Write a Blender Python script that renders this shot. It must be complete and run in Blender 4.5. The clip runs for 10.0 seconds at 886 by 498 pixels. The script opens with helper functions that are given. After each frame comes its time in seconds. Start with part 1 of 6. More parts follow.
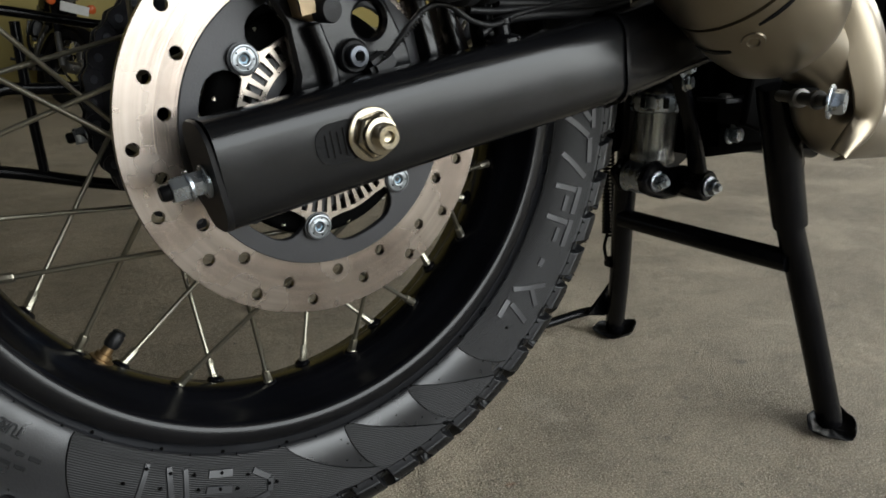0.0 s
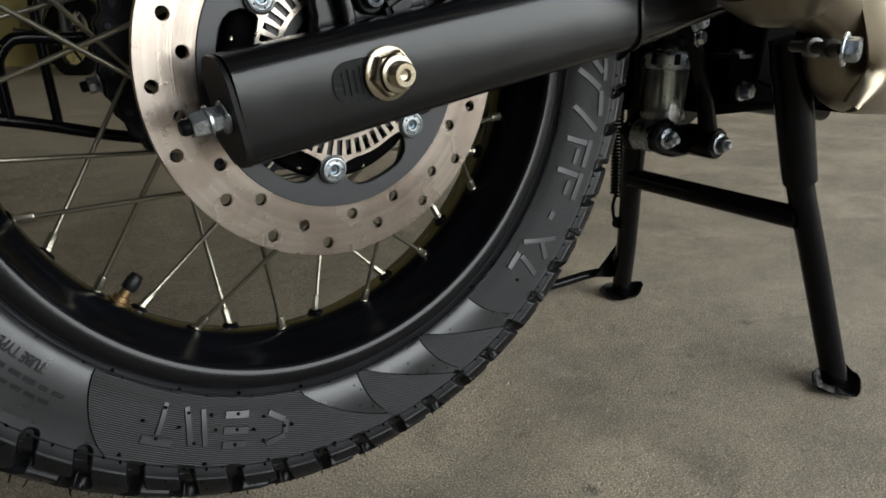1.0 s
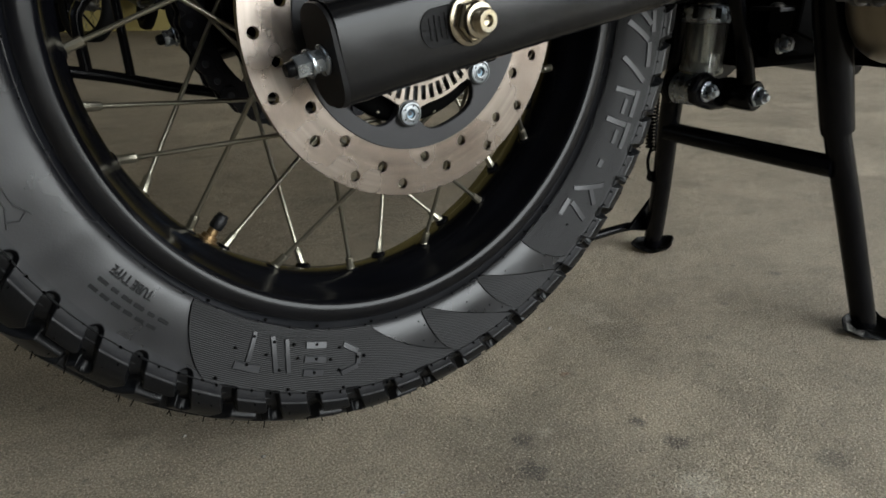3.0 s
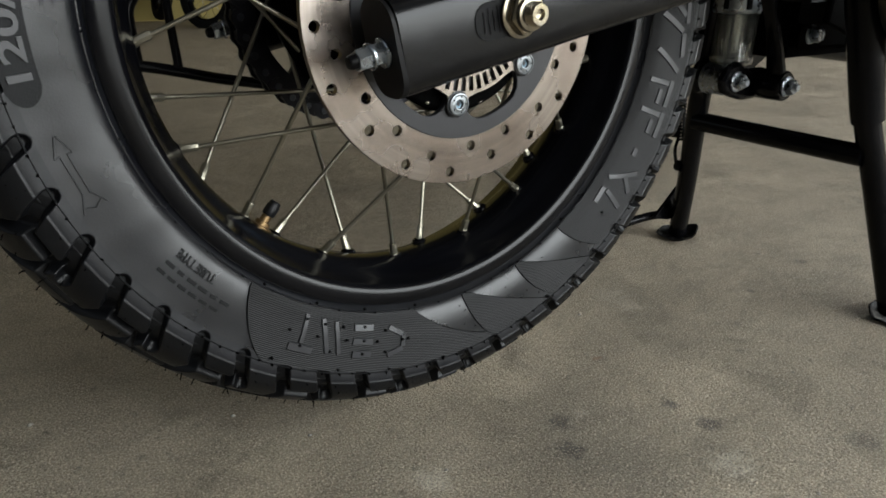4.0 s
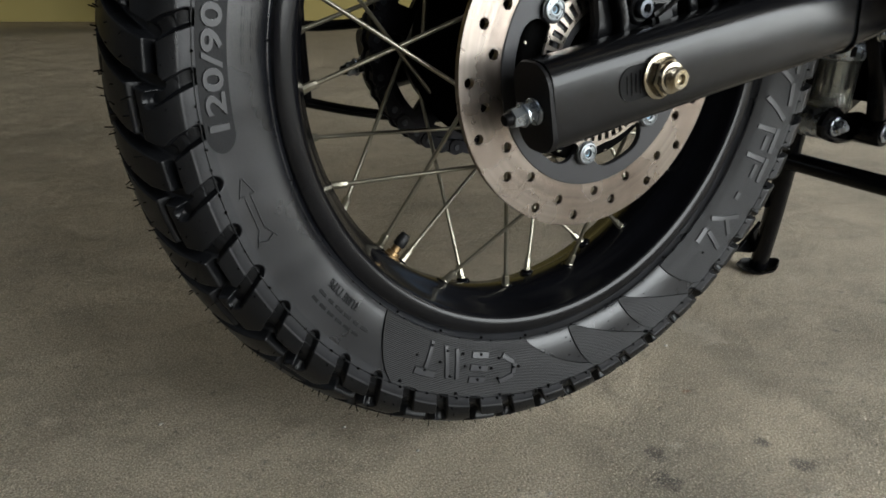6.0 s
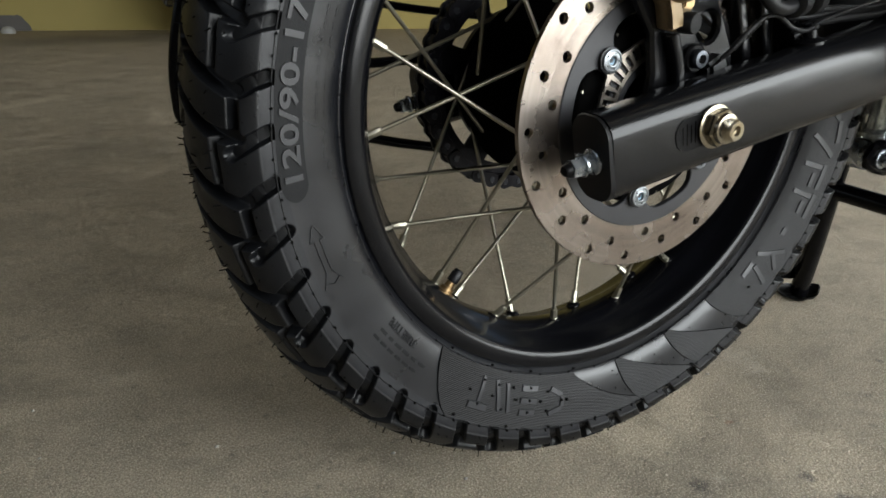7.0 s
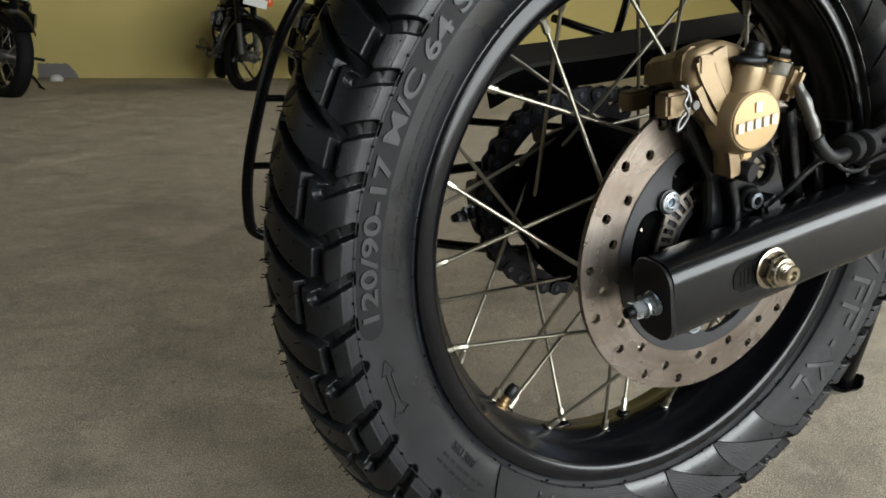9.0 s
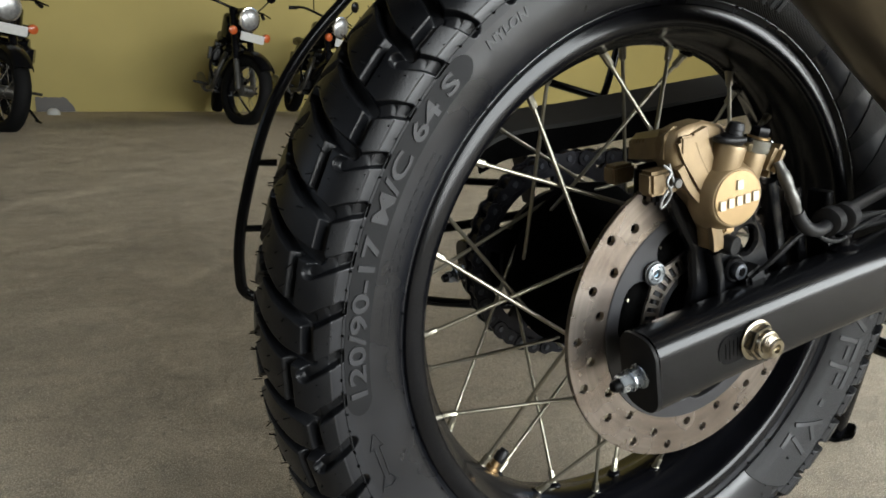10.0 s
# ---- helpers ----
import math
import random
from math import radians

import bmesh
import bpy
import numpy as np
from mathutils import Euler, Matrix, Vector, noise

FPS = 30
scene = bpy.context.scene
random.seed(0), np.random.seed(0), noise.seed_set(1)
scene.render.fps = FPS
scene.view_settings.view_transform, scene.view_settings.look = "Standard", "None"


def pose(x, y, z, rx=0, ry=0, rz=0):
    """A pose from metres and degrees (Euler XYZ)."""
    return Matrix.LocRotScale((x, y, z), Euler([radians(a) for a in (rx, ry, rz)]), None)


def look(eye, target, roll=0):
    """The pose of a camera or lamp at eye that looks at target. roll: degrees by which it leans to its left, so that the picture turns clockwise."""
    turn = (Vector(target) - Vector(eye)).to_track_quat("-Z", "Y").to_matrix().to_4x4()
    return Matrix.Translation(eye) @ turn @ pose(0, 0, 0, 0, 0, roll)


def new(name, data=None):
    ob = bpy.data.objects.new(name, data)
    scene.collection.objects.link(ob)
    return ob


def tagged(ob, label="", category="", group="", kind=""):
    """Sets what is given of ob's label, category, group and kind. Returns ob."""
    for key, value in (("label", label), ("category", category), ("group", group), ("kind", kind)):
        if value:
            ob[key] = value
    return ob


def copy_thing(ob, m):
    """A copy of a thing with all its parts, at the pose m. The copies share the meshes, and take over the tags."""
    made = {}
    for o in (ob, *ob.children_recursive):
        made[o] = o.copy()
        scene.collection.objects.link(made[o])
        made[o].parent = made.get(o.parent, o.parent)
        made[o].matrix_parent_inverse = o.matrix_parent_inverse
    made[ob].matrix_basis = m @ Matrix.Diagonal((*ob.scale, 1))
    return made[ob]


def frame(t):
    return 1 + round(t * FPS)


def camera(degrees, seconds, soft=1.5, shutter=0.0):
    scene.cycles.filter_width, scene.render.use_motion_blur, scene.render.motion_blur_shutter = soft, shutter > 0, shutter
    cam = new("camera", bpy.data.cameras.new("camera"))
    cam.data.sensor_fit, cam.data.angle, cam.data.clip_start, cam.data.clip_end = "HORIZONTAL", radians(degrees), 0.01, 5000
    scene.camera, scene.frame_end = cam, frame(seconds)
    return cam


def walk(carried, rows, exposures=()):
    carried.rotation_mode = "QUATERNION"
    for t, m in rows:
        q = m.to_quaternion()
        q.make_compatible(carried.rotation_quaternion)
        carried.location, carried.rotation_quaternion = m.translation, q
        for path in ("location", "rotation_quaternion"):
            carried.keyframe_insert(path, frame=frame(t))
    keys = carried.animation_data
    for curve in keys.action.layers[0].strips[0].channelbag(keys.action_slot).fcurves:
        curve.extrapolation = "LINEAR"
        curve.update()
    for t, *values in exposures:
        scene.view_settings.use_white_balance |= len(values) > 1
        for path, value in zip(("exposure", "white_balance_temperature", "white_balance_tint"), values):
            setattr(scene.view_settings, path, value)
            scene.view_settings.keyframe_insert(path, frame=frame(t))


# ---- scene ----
cam = camera(64.26, 10.0, 1.7)
# seconds, place, turn in degrees
PATH = [
    (0.0, -0.1985, -0.4715, 0.3895, 73.98, -0.77, -36.16),
    (0.5, -0.2035, -0.4739, 0.3810, 72.99, -0.96, -35.81),
    (1.0, -0.2096, -0.4763, 0.3712, 72.02, -0.93, -35.81),
    (1.5, -0.2214, -0.4791, 0.3671, 71.28, -0.47, -35.63),
    (2.0, -0.2360, -0.4807, 0.3624, 70.46, -0.58, -35.43),
    (2.5, -0.2500, -0.4822, 0.3619, 69.94, -0.65, -35.39),
    (4.0, -0.2957, -0.4826, 0.3654, 68.64, -0.35, -34.39),
    (4.5, -0.3121, -0.4821, 0.3724, 68.57, -0.86, -33.29),
    (5.0, -0.3310, -0.4778, 0.3785, 68.49, -1.46, -32.65),
    (5.5, -0.3471, -0.4728, 0.3869, 68.65, -1.79, -31.57),
    (7.0, -0.3851, -0.4643, 0.4287, 69.24, -1.56, -28.05),
    (7.5, -0.3955, -0.4599, 0.4443, 69.31, -2.00, -27.56),
    (8.0, -0.4041, -0.4581, 0.4650, 70.02, -1.85, -26.42),
    (8.5, -0.4119, -0.4554, 0.4805, 71.12, -1.85, -26.29),
    (9.0, -0.4131, -0.4520, 0.4961, 72.47, -1.88, -25.79),
    (9.5, -0.4134, -0.4509, 0.5137, 73.73, -1.72, -25.75),
    (10.0, -0.4084, -0.4511, 0.5269, 74.87, -1.95, -26.16),
]
walk(cam, [(t, pose(*row)) for t, *row in PATH], [(0.0, -0.26), (2.5, -0.30), (5.0, -0.14), (7.0, 0.20), (8.5, 0.45), (10.0, 0.68)])

# ---- light ----
world = bpy.data.worlds.new("world")
scene.world = world
world.use_nodes = True
wn = world.node_tree
sky = wn.nodes.new("ShaderNodeTexSky")
sky.sky_type = "NISHITA"
sky.sun_disc = False
sky.sun_elevation = radians(38)
sky.sun_rotation = radians(200)
wn.links.new(sky.outputs[0], wn.nodes["Background"].inputs[0])
wn.nodes["Background"].inputs[1].default_value = 0.12
scene.view_settings.exposure = 0.0


def area_lamp(name, eye, target, sx, sy, watts, colour):
    d = bpy.data.lights.new(name, "AREA")
    d.shape, d.size, d.size_y, d.energy, d.color = "RECTANGLE", sx, sy, watts, colour
    ob = new(name, d)
    ob.matrix_world = look(eye, target)
    return ob


# daylight in the unseen openings; the west lamp is an added fill
area_lamp("daylight_south", (2.40, -2.95, 1.40), (2.40, 0, 1.15), 5.6, 2.20, 420, (0.93, 0.97, 0.97))
area_lamp("daylight_east", (8.9, -0.4, 2.85), (0, -0.4, 1.0), 5.4, 1.5, 225, (1.0, 1.0, 0.94))
area_lamp("fill_west", (-6.9, 1.2, 2.85), (0, 1.2, 1.0), 8.0, 1.5, 22, (1.0, 1.0, 0.94))


# ---- materials ----
def material(name, base, rough=0.5, metal=0.0, spots=None, scale=40.0, vary=0.0, bump=0.0, bump_scale=300.0, rough_vary=0.0, coat=0.0, spec=0.5):
    """A principled surface: a base colour that varies on two scales, uneven gloss and fine relief."""
    m = bpy.data.materials.new(name)
    m.use_nodes = True
    nt = m.node_tree
    b = nt.nodes["Principled BSDF"]
    b.inputs["Roughness"].default_value = rough
    b.inputs["Metallic"].default_value = metal
    b.inputs["Coat Weight"].default_value = coat
    b.inputs["Specular IOR Level"].default_value = spec
    b.inputs["Coat Roughness"].default_value = 0.15
    pos = nt.nodes.new("ShaderNodeNewGeometry")
    big = nt.nodes.new("ShaderNodeTexNoise")
    big.inputs["Scale"].default_value = scale
    big.inputs["Detail"].default_value = 5
    nt.links.new(pos.outputs["Position"], big.inputs["Vector"])
    fine = nt.nodes.new("ShaderNodeTexNoise")
    fine.inputs["Scale"].default_value = bump_scale
    fine.inputs["Detail"].default_value = 3
    nt.links.new(pos.outputs["Position"], fine.inputs["Vector"])
    mix = nt.nodes.new("ShaderNodeMix")
    mix.data_type = "RGBA"
    other = spots or tuple(min(1, c * (1 + vary)) for c in base)
    mix.inputs[6].default_value = (*[c * (1 - vary) for c in base], 1)
    mix.inputs[7].default_value = (*other, 1)
    ramp = nt.nodes.new("ShaderNodeMapRange")
    ramp.inputs[1].default_value, ramp.inputs[2].default_value = 0.35, 0.68
    nt.links.new(big.outputs[0], ramp.inputs[0])
    nt.links.new(ramp.outputs[0], mix.inputs[0])
    nt.links.new(mix.outputs[2], b.inputs["Base Color"])
    if rough_vary:
        rr = nt.nodes.new("ShaderNodeMapRange")
        rr.inputs[3].default_value, rr.inputs[4].default_value = max(0.03, rough - rough_vary), rough + rough_vary
        nt.links.new(big.outputs[0], rr.inputs[0])
        nt.links.new(rr.outputs[0], b.inputs["Roughness"])
    if bump:
        bp = nt.nodes.new("ShaderNodeBump")
        bp.inputs["Strength"].default_value = bump
        bp.inputs["Distance"].default_value = 0.001
        nt.links.new(fine.outputs[0], bp.inputs["Height"])
        nt.links.new(bp.outputs[0], b.inputs["Normal"])
    return m


M_PAINT = material("satin_black_paint", (0.0030, 0.0031, 0.0036), 0.22, vary=0.2, scale=25, bump=0.05, bump_scale=500, rough_vary=0.05, spec=0.26)
M_GLOSS = material("gloss_black_paint", (0.0025, 0.0025, 0.003), 0.20, vary=0.2, scale=30, rough_vary=0.05, spec=0.12)
M_CAST = material("black_casting", (0.0024, 0.0024, 0.0027), 0.34, spec=0.09, vary=0.25, bump=0.25, bump_scale=700)
M_RIM = material("black_rim_enamel", (0.0018, 0.0019, 0.0026), 0.21, vary=0.2, scale=20, rough_vary=0.05, spec=0.24)
M_RUBBER = material("tyre_rubber", (0.0040, 0.0043, 0.0056), 0.31, spots=(0.0055, 0.0060, 0.0078), scale=15, vary=0.15, bump=0.08, bump_scale=900, rough_vary=0.17, spec=0.43)
M_SHOULDER = material("smooth_shoulder_rubber", (0.0072, 0.0076, 0.0092), 0.38, vary=0.2, scale=26, rough_vary=0.1, spec=0.33, bump=0.1, bump_scale=500)
M_GRIT = material("pale_grit", (0.27, 0.25, 0.21), 0.8, vary=0.4, scale=15)
M_TREAD = material("tread_rubber", (0.0030, 0.0032, 0.0038), 0.36, spots=(0.0040, 0.0043, 0.0050), scale=30, vary=0.15, bump=0.15, bump_scale=700, spec=0.21, rough_vary=0.08)
M_BAND = material("matt_rubber", (0.0030, 0.0031, 0.0036), 0.55, vary=0.15, scale=60, spec=0.17, bump=0.15, bump_scale=900)
# sheen on the raised letters is put into a paler base colour
M_LETTER = material("pale_letter_rubber", (0.0130, 0.0136, 0.0158), 0.36, vary=0.15, scale=60)
M_BLACKPLASTIC = material("black_plastic", (0.005, 0.005, 0.0055), 0.45, spec=0.22, vary=0.2, bump=0.2, bump_scale=900)
M_ZINC = material("zinc_plate", (0.36, 0.39, 0.42), 0.28, 0.95, vary=0.12, scale=120, rough_vary=0.1)
M_YZINC = material("yellow_zinc", (0.33, 0.28, 0.19), 0.24, 0.95, spots=(0.26, 0.235, 0.19), vary=0.15, scale=140, rough_vary=0.08)
M_SPOKE = material("spoke_steel", (0.27, 0.25, 0.195), 0.34, 0.95, spots=(0.24, 0.225, 0.18), vary=0.1, scale=60)
M_DULL = material("dull_alloy", (0.17, 0.17, 0.165), 0.42, 0.8, vary=0.2, scale=30)
M_CHROME = material("chrome", (0.75, 0.76, 0.76), 0.1, 1.0, vary=0.05, scale=60, rough_vary=0.05)
M_GOLD = material("gold_caliper_paint", (0.165, 0.116, 0.060), 0.40, 0.45, vary=0.16, scale=60, bump=0.12, bump_scale=1100, rough_vary=0.06)
M_GOLDFACE = material("machined_gold", (0.27, 0.19, 0.100), 0.42, 0.9, vary=0.06, scale=90)
M_MUFFLER = material("brushed_nickel", (0.200, 0.170, 0.126), 0.30, 0.92, spots=(0.17, 0.146, 0.108), vary=0.06, scale=14, rough_vary=0.05)
M_CHAIN = material("oiled_chain_steel", (0.013, 0.013, 0.017), 0.32, 0.7, vary=0.3, scale=120, rough_vary=0.1)
M_PIN = material("chain_pin_steel", (0.065, 0.07, 0.08), 0.34, 0.9, vary=0.2)
M_BRASS = material("brass", (0.22, 0.145, 0.07), 0.4, 0.9, vary=0.15, scale=150)
M_CARRIER = material("anodised_carrier", (0.016, 0.016, 0.018), 0.45, 0.25, vary=0.12, bump=0.1, bump_scale=800)
M_ORANGE = material("amber_lens", (0.36, 0.07, 0.016), 0.2, vary=0.1)
M_WHITE = material("white_plate", (0.40, 0.40, 0.385), 0.5, vary=0.05)
M_MARK = material("pale_print", (0.45, 0.39, 0.29), 0.45, 0.1, vary=0.06, scale=200)
M_STEEL = material("polished_steel", (0.46, 0.48, 0.47), 0.16, 1.0, vary=0.12, scale=50, rough_vary=0.05)
M_FORK = material("dull_fork_alloy", (0.085, 0.082, 0.076), 0.42, 0.8, vary=0.25, scale=20)
M_REFLECTOR = material("headlamp_reflector", (0.42, 0.43, 0.44), 0.33, 0.8, vary=0.2, scale=40)
M_TYRE = material("dusty_tyre_rubber", (0.0035, 0.0035, 0.0035), 0.7, vary=0.2, scale=20, spec=0.1)
M_RECESS = material("blued_socket", (0.10, 0.15, 0.19), 0.4, 0.8, vary=0.2, scale=300)
# grimy underside, with shade on frame, hub and guard skirt put into colour
M_DEEP_BLACK = material("deep_black", (0.0014, 0.0014, 0.0014), 0.85, vary=0.3, scale=30, spec=0.02, bump=0.3, bump_scale=300)
M_BOLT = material("dull_zinc", (0.20, 0.215, 0.225), 0.36, 0.9, vary=0.15, scale=200, rough_vary=0.1)
M_RING = material("warm_steel", (0.33, 0.29, 0.25), 0.3, 0.95, vary=0.12, scale=120, rough_vary=0.1)


def clear_material():
    """Clear, slightly scratched plastic."""
    m = material("clear_plastic", (0.86, 0.88, 0.86), 0.06, vary=0.03, scale=60, rough_vary=0.03)
    m.node_tree.nodes["Principled BSDF"].inputs["Transmission Weight"].default_value = 0.95
    m.node_tree.nodes["Principled BSDF"].inputs["IOR"].default_value = 1.45
    return m


M_CLEAR = clear_material()
# paler base for the guard's top: the light on it is put into colour
M_GUARD_LIT = material("lit_guard_plastic", (0.016, 0.0155, 0.014), 0.5, vary=0.25, scale=30, bump=0.1, bump_scale=900, spec=0.3)


def add_waves(m, scale, depth):
    """Low swells under the fine grain, so that the sheen is cloudy."""
    nt = m.node_tree
    b = nt.nodes["Principled BSDF"]
    geo = nt.nodes.new("ShaderNodeNewGeometry")
    n = nt.nodes.new("ShaderNodeTexNoise")
    n.inputs["Scale"].default_value = scale
    n.inputs["Detail"].default_value = 2
    nt.links.new(geo.outputs["Position"], n.inputs["Vector"])
    bp = nt.nodes.new("ShaderNodeBump")
    bp.inputs["Strength"].default_value = 1.0
    bp.inputs["Distance"].default_value = depth
    nt.links.new(n.outputs[0], bp.inputs["Height"])
    if b.inputs["Normal"].is_linked:
        bp2 = b.inputs["Normal"].links[0].from_node
        nt.links.new(bp.outputs[0], bp2.inputs["Normal"])
    else:
        nt.links.new(bp.outputs[0], b.inputs["Normal"])


add_waves(M_RUBBER, 13, 0.0028)
add_waves(M_SHOULDER, 24, 0.0012)
add_waves(M_PAINT, 14, 0.0008)


def disc_material():
    """Ground brake steel: rings of fine scoring, a heat tint and swept bands."""
    m = material("ground_disc_steel", (0.240, 0.200, 0.172), 0.27, 0.95, spots=(0.30, 0.262, 0.23), vary=0.06, scale=30, rough_vary=0.05)
    nt = m.node_tree
    b = nt.nodes["Principled BSDF"]
    geo = nt.nodes.new("ShaderNodeNewGeometry")
    off = nt.nodes.new("ShaderNodeVectorMath")
    off.operation = "SUBTRACT"
    off.inputs[1].default_value = (0, 0, ZC)
    nt.links.new(geo.outputs["Position"], off.inputs[0])
    flat = nt.nodes.new("ShaderNodeVectorMath")
    flat.operation = "MULTIPLY"
    flat.inputs[1].default_value = (1, 0, 1)
    nt.links.new(off.outputs[0], flat.inputs[0])
    rad = nt.nodes.new("ShaderNodeVectorMath")
    rad.operation = "LENGTH"
    nt.links.new(flat.outputs[0], rad.inputs[0])
    n = nt.nodes.new("ShaderNodeTexNoise")
    n.noise_dimensions = "1D"
    n.inputs["Scale"].default_value = 900
    n.inputs["Detail"].default_value = 4
    nt.links.new(rad.outputs["Value"], n.inputs["W"])
    bp = nt.nodes.new("ShaderNodeBump")
    bp.inputs["Strength"].default_value = 0.16
    bp.inputs["Distance"].default_value = 0.0004
    nt.links.new(n.outputs[0], bp.inputs["Height"])
    nt.links.new(bp.outputs[0], b.inputs["Normal"])
    band = nt.nodes.new("ShaderNodeTexNoise")
    band.noise_dimensions = "1D"
    band.inputs["Scale"].default_value = 170
    band.inputs["Detail"].default_value = 5
    nt.links.new(rad.outputs["Value"], band.inputs["W"])
    worn = nt.nodes.new("ShaderNodeMapRange")
    worn.inputs[1].default_value, worn.inputs[2].default_value = 0.3, 0.7
    worn.inputs[3].default_value, worn.inputs[4].default_value = 0.84, 1.08
    nt.links.new(band.outputs[0], worn.inputs[0])
    old = b.inputs["Base Color"].links[0].from_socket
    scale = nt.nodes.new("ShaderNodeVectorMath")
    scale.operation = "SCALE"
    nt.links.new(old, scale.inputs[0])
    nt.links.new(worn.outputs[0], scale.inputs["Scale"])
    nt.links.new(scale.outputs[0], b.inputs["Base Color"])
    b.inputs["Anisotropic"].default_value = 0.35
    tan = nt.nodes.new("ShaderNodeTangent")
    tan.direction_type, tan.axis = "RADIAL", "Y"
    nt.links.new(tan.outputs[0], b.inputs["Tangent"])
    return m


def hatch_material(name, cx, cz, pitch):
    """Rubber with fine moulded ribs that run round a centre (cx, cz)."""
    m = material(name, (0.0032, 0.0033, 0.0038), 0.40, vary=0.2, scale=30, rough_vary=0.06, spec=0.20)
    nt = m.node_tree
    b = nt.nodes["Principled BSDF"]
    geo = nt.nodes.new("ShaderNodeNewGeometry")
    off = nt.nodes.new("ShaderNodeVectorMath")
    off.operation = "SUBTRACT"
    off.inputs[1].default_value = (cx, 0, cz)
    nt.links.new(geo.outputs["Position"], off.inputs[0])
    flat = nt.nodes.new("ShaderNodeVectorMath")
    flat.operation = "MULTIPLY"
    flat.inputs[1].default_value = (1, 0, 1)
    nt.links.new(off.outputs[0], flat.inputs[0])
    rad = nt.nodes.new("ShaderNodeVectorMath")
    rad.operation = "LENGTH"
    nt.links.new(flat.outputs[0], rad.inputs[0])
    turns = nt.nodes.new("ShaderNodeMath")
    turns.operation = "MULTIPLY"
    turns.inputs[1].default_value = 2 * math.pi / pitch
    nt.links.new(rad.outputs["Value"], turns.inputs[0])
    wave = nt.nodes.new("ShaderNodeMath")
    wave.operation = "SINE"
    nt.links.new(turns.outputs[0], wave.inputs[0])
    bp = nt.nodes.new("ShaderNodeBump")
    bp.inputs["Strength"].default_value = 0.40
    bp.inputs["Distance"].default_value = 0.0003
    nt.links.new(wave.outputs[0], bp.inputs["Height"])
    nt.links.new(bp.outputs[0], b.inputs["Normal"])
    return m


def floor_material():
    """Trowelled cement: blotches, dark stains, pale scuffs, sandy grain and trowel ridges."""
    m = bpy.data.materials.new("rough_cement")
    m.use_nodes = True
    nt = m.node_tree
    b = nt.nodes["Principled BSDF"]
    b.inputs["Roughness"].default_value = 0.62
    geo = nt.nodes.new("ShaderNodeNewGeometry")

    def tex(scale, detail=6, rough=0.6, dist=0.0, stretch=(1, 1, 1)):
        mp = nt.nodes.new("ShaderNodeMapping")
        mp.inputs["Scale"].default_value = stretch
        nt.links.new(geo.outputs["Position"], mp.inputs["Vector"])
        n = nt.nodes.new("ShaderNodeTexNoise")
        n.inputs["Scale"].default_value = scale
        n.inputs["Detail"].default_value = detail
        n.inputs["Roughness"].default_value = rough
        n.inputs["Distortion"].default_value = dist
        nt.links.new(mp.outputs[0], n.inputs["Vector"])
        return n.outputs[0]

    def remap(x, a, c, lo=0.0, hi=1.0):
        r = nt.nodes.new("ShaderNodeMapRange")
        for k, v in zip((1, 2, 3, 4), (a, c, lo, hi)):
            r.inputs[k].default_value = v
        nt.links.new(x, r.inputs[0])
        return r.outputs[0]

    def blend(f, a, c):
        mx = nt.nodes.new("ShaderNodeMix")
        mx.data_type = "RGBA"
        nt.links.new(f, mx.inputs[0])
        for k, v in ((6, a), (7, c)):
            if isinstance(v, tuple):
                mx.inputs[k].default_value = (*v, 1)
            else:
                nt.links.new(v, mx.inputs[k])
        return mx.outputs[2]

    base = blend(remap(tex(2.2, 8, 0.6, 0.6), 0.3, 0.7), (0.325, 0.274, 0.196), (0.42, 0.362, 0.266))
    base = blend(remap(tex(9, 6, 0.65, 1.0, (1, 2.2, 1)), 0.5, 0.75, 0, 0.26), base, (0.475, 0.402, 0.300))
    base = blend(remap(tex(5.0, 5, 0.6, 0.3), 0.58, 0.72, 0, 0.6), base, (0.115, 0.095, 0.067))
    base = blend(remap(tex(13, 7, 0.72, 0.8, (1, 1.5, 1)), 0.46, 0.66, 0, 0.54), base, (0.150, 0.122, 0.088))
    base = blend(remap(tex(17, 7, 0.75, 0.5, (1.3, 1, 1)), 0.57, 0.70, 0, 0.34), base, (0.47, 0.42, 0.335))
    coarse = remap(tex(5.0, 6, 0.66, 0.9), 0.40, 0.62, 0.34, 1.0)
    speck = remap(tex(420, 3, 0.7), 0.40, 0.62, 0.0, 0.75)
    base = blend(speck, base, (0.169, 0.140, 0.103))
    base = blend(remap(tex(170, 3, 0.6), 0.62, 0.72, 0.0, 0.5), base, (0.525, 0.463, 0.362))
    base = blend(remap(tex(60, 4, 0.75), 0.61, 0.67, 0.0, 0.65), base, (0.09, 0.078, 0.058))
    base = blend(remap(tex(38, 5, 0.8, 0.0, (1, 1.7, 1)), 0.665, 0.72, 0.0, 0.6), base, (0.46, 0.42, 0.34))
    # oil spots, dark patches and a rusty one: place, radius, depth
    warp = nt.nodes.new("ShaderNodeTexNoise")
    warp.inputs["Scale"].default_value = 22
    warp.inputs["Detail"].default_value = 4
    nt.links.new(geo.outputs["Position"], warp.inputs["Vector"])
    ragged = nt.nodes.new("ShaderNodeTexNoise")
    ragged.inputs["Scale"].default_value = 95
    ragged.inputs["Detail"].default_value = 5
    nt.links.new(geo.outputs["Position"], ragged.inputs["Vector"])
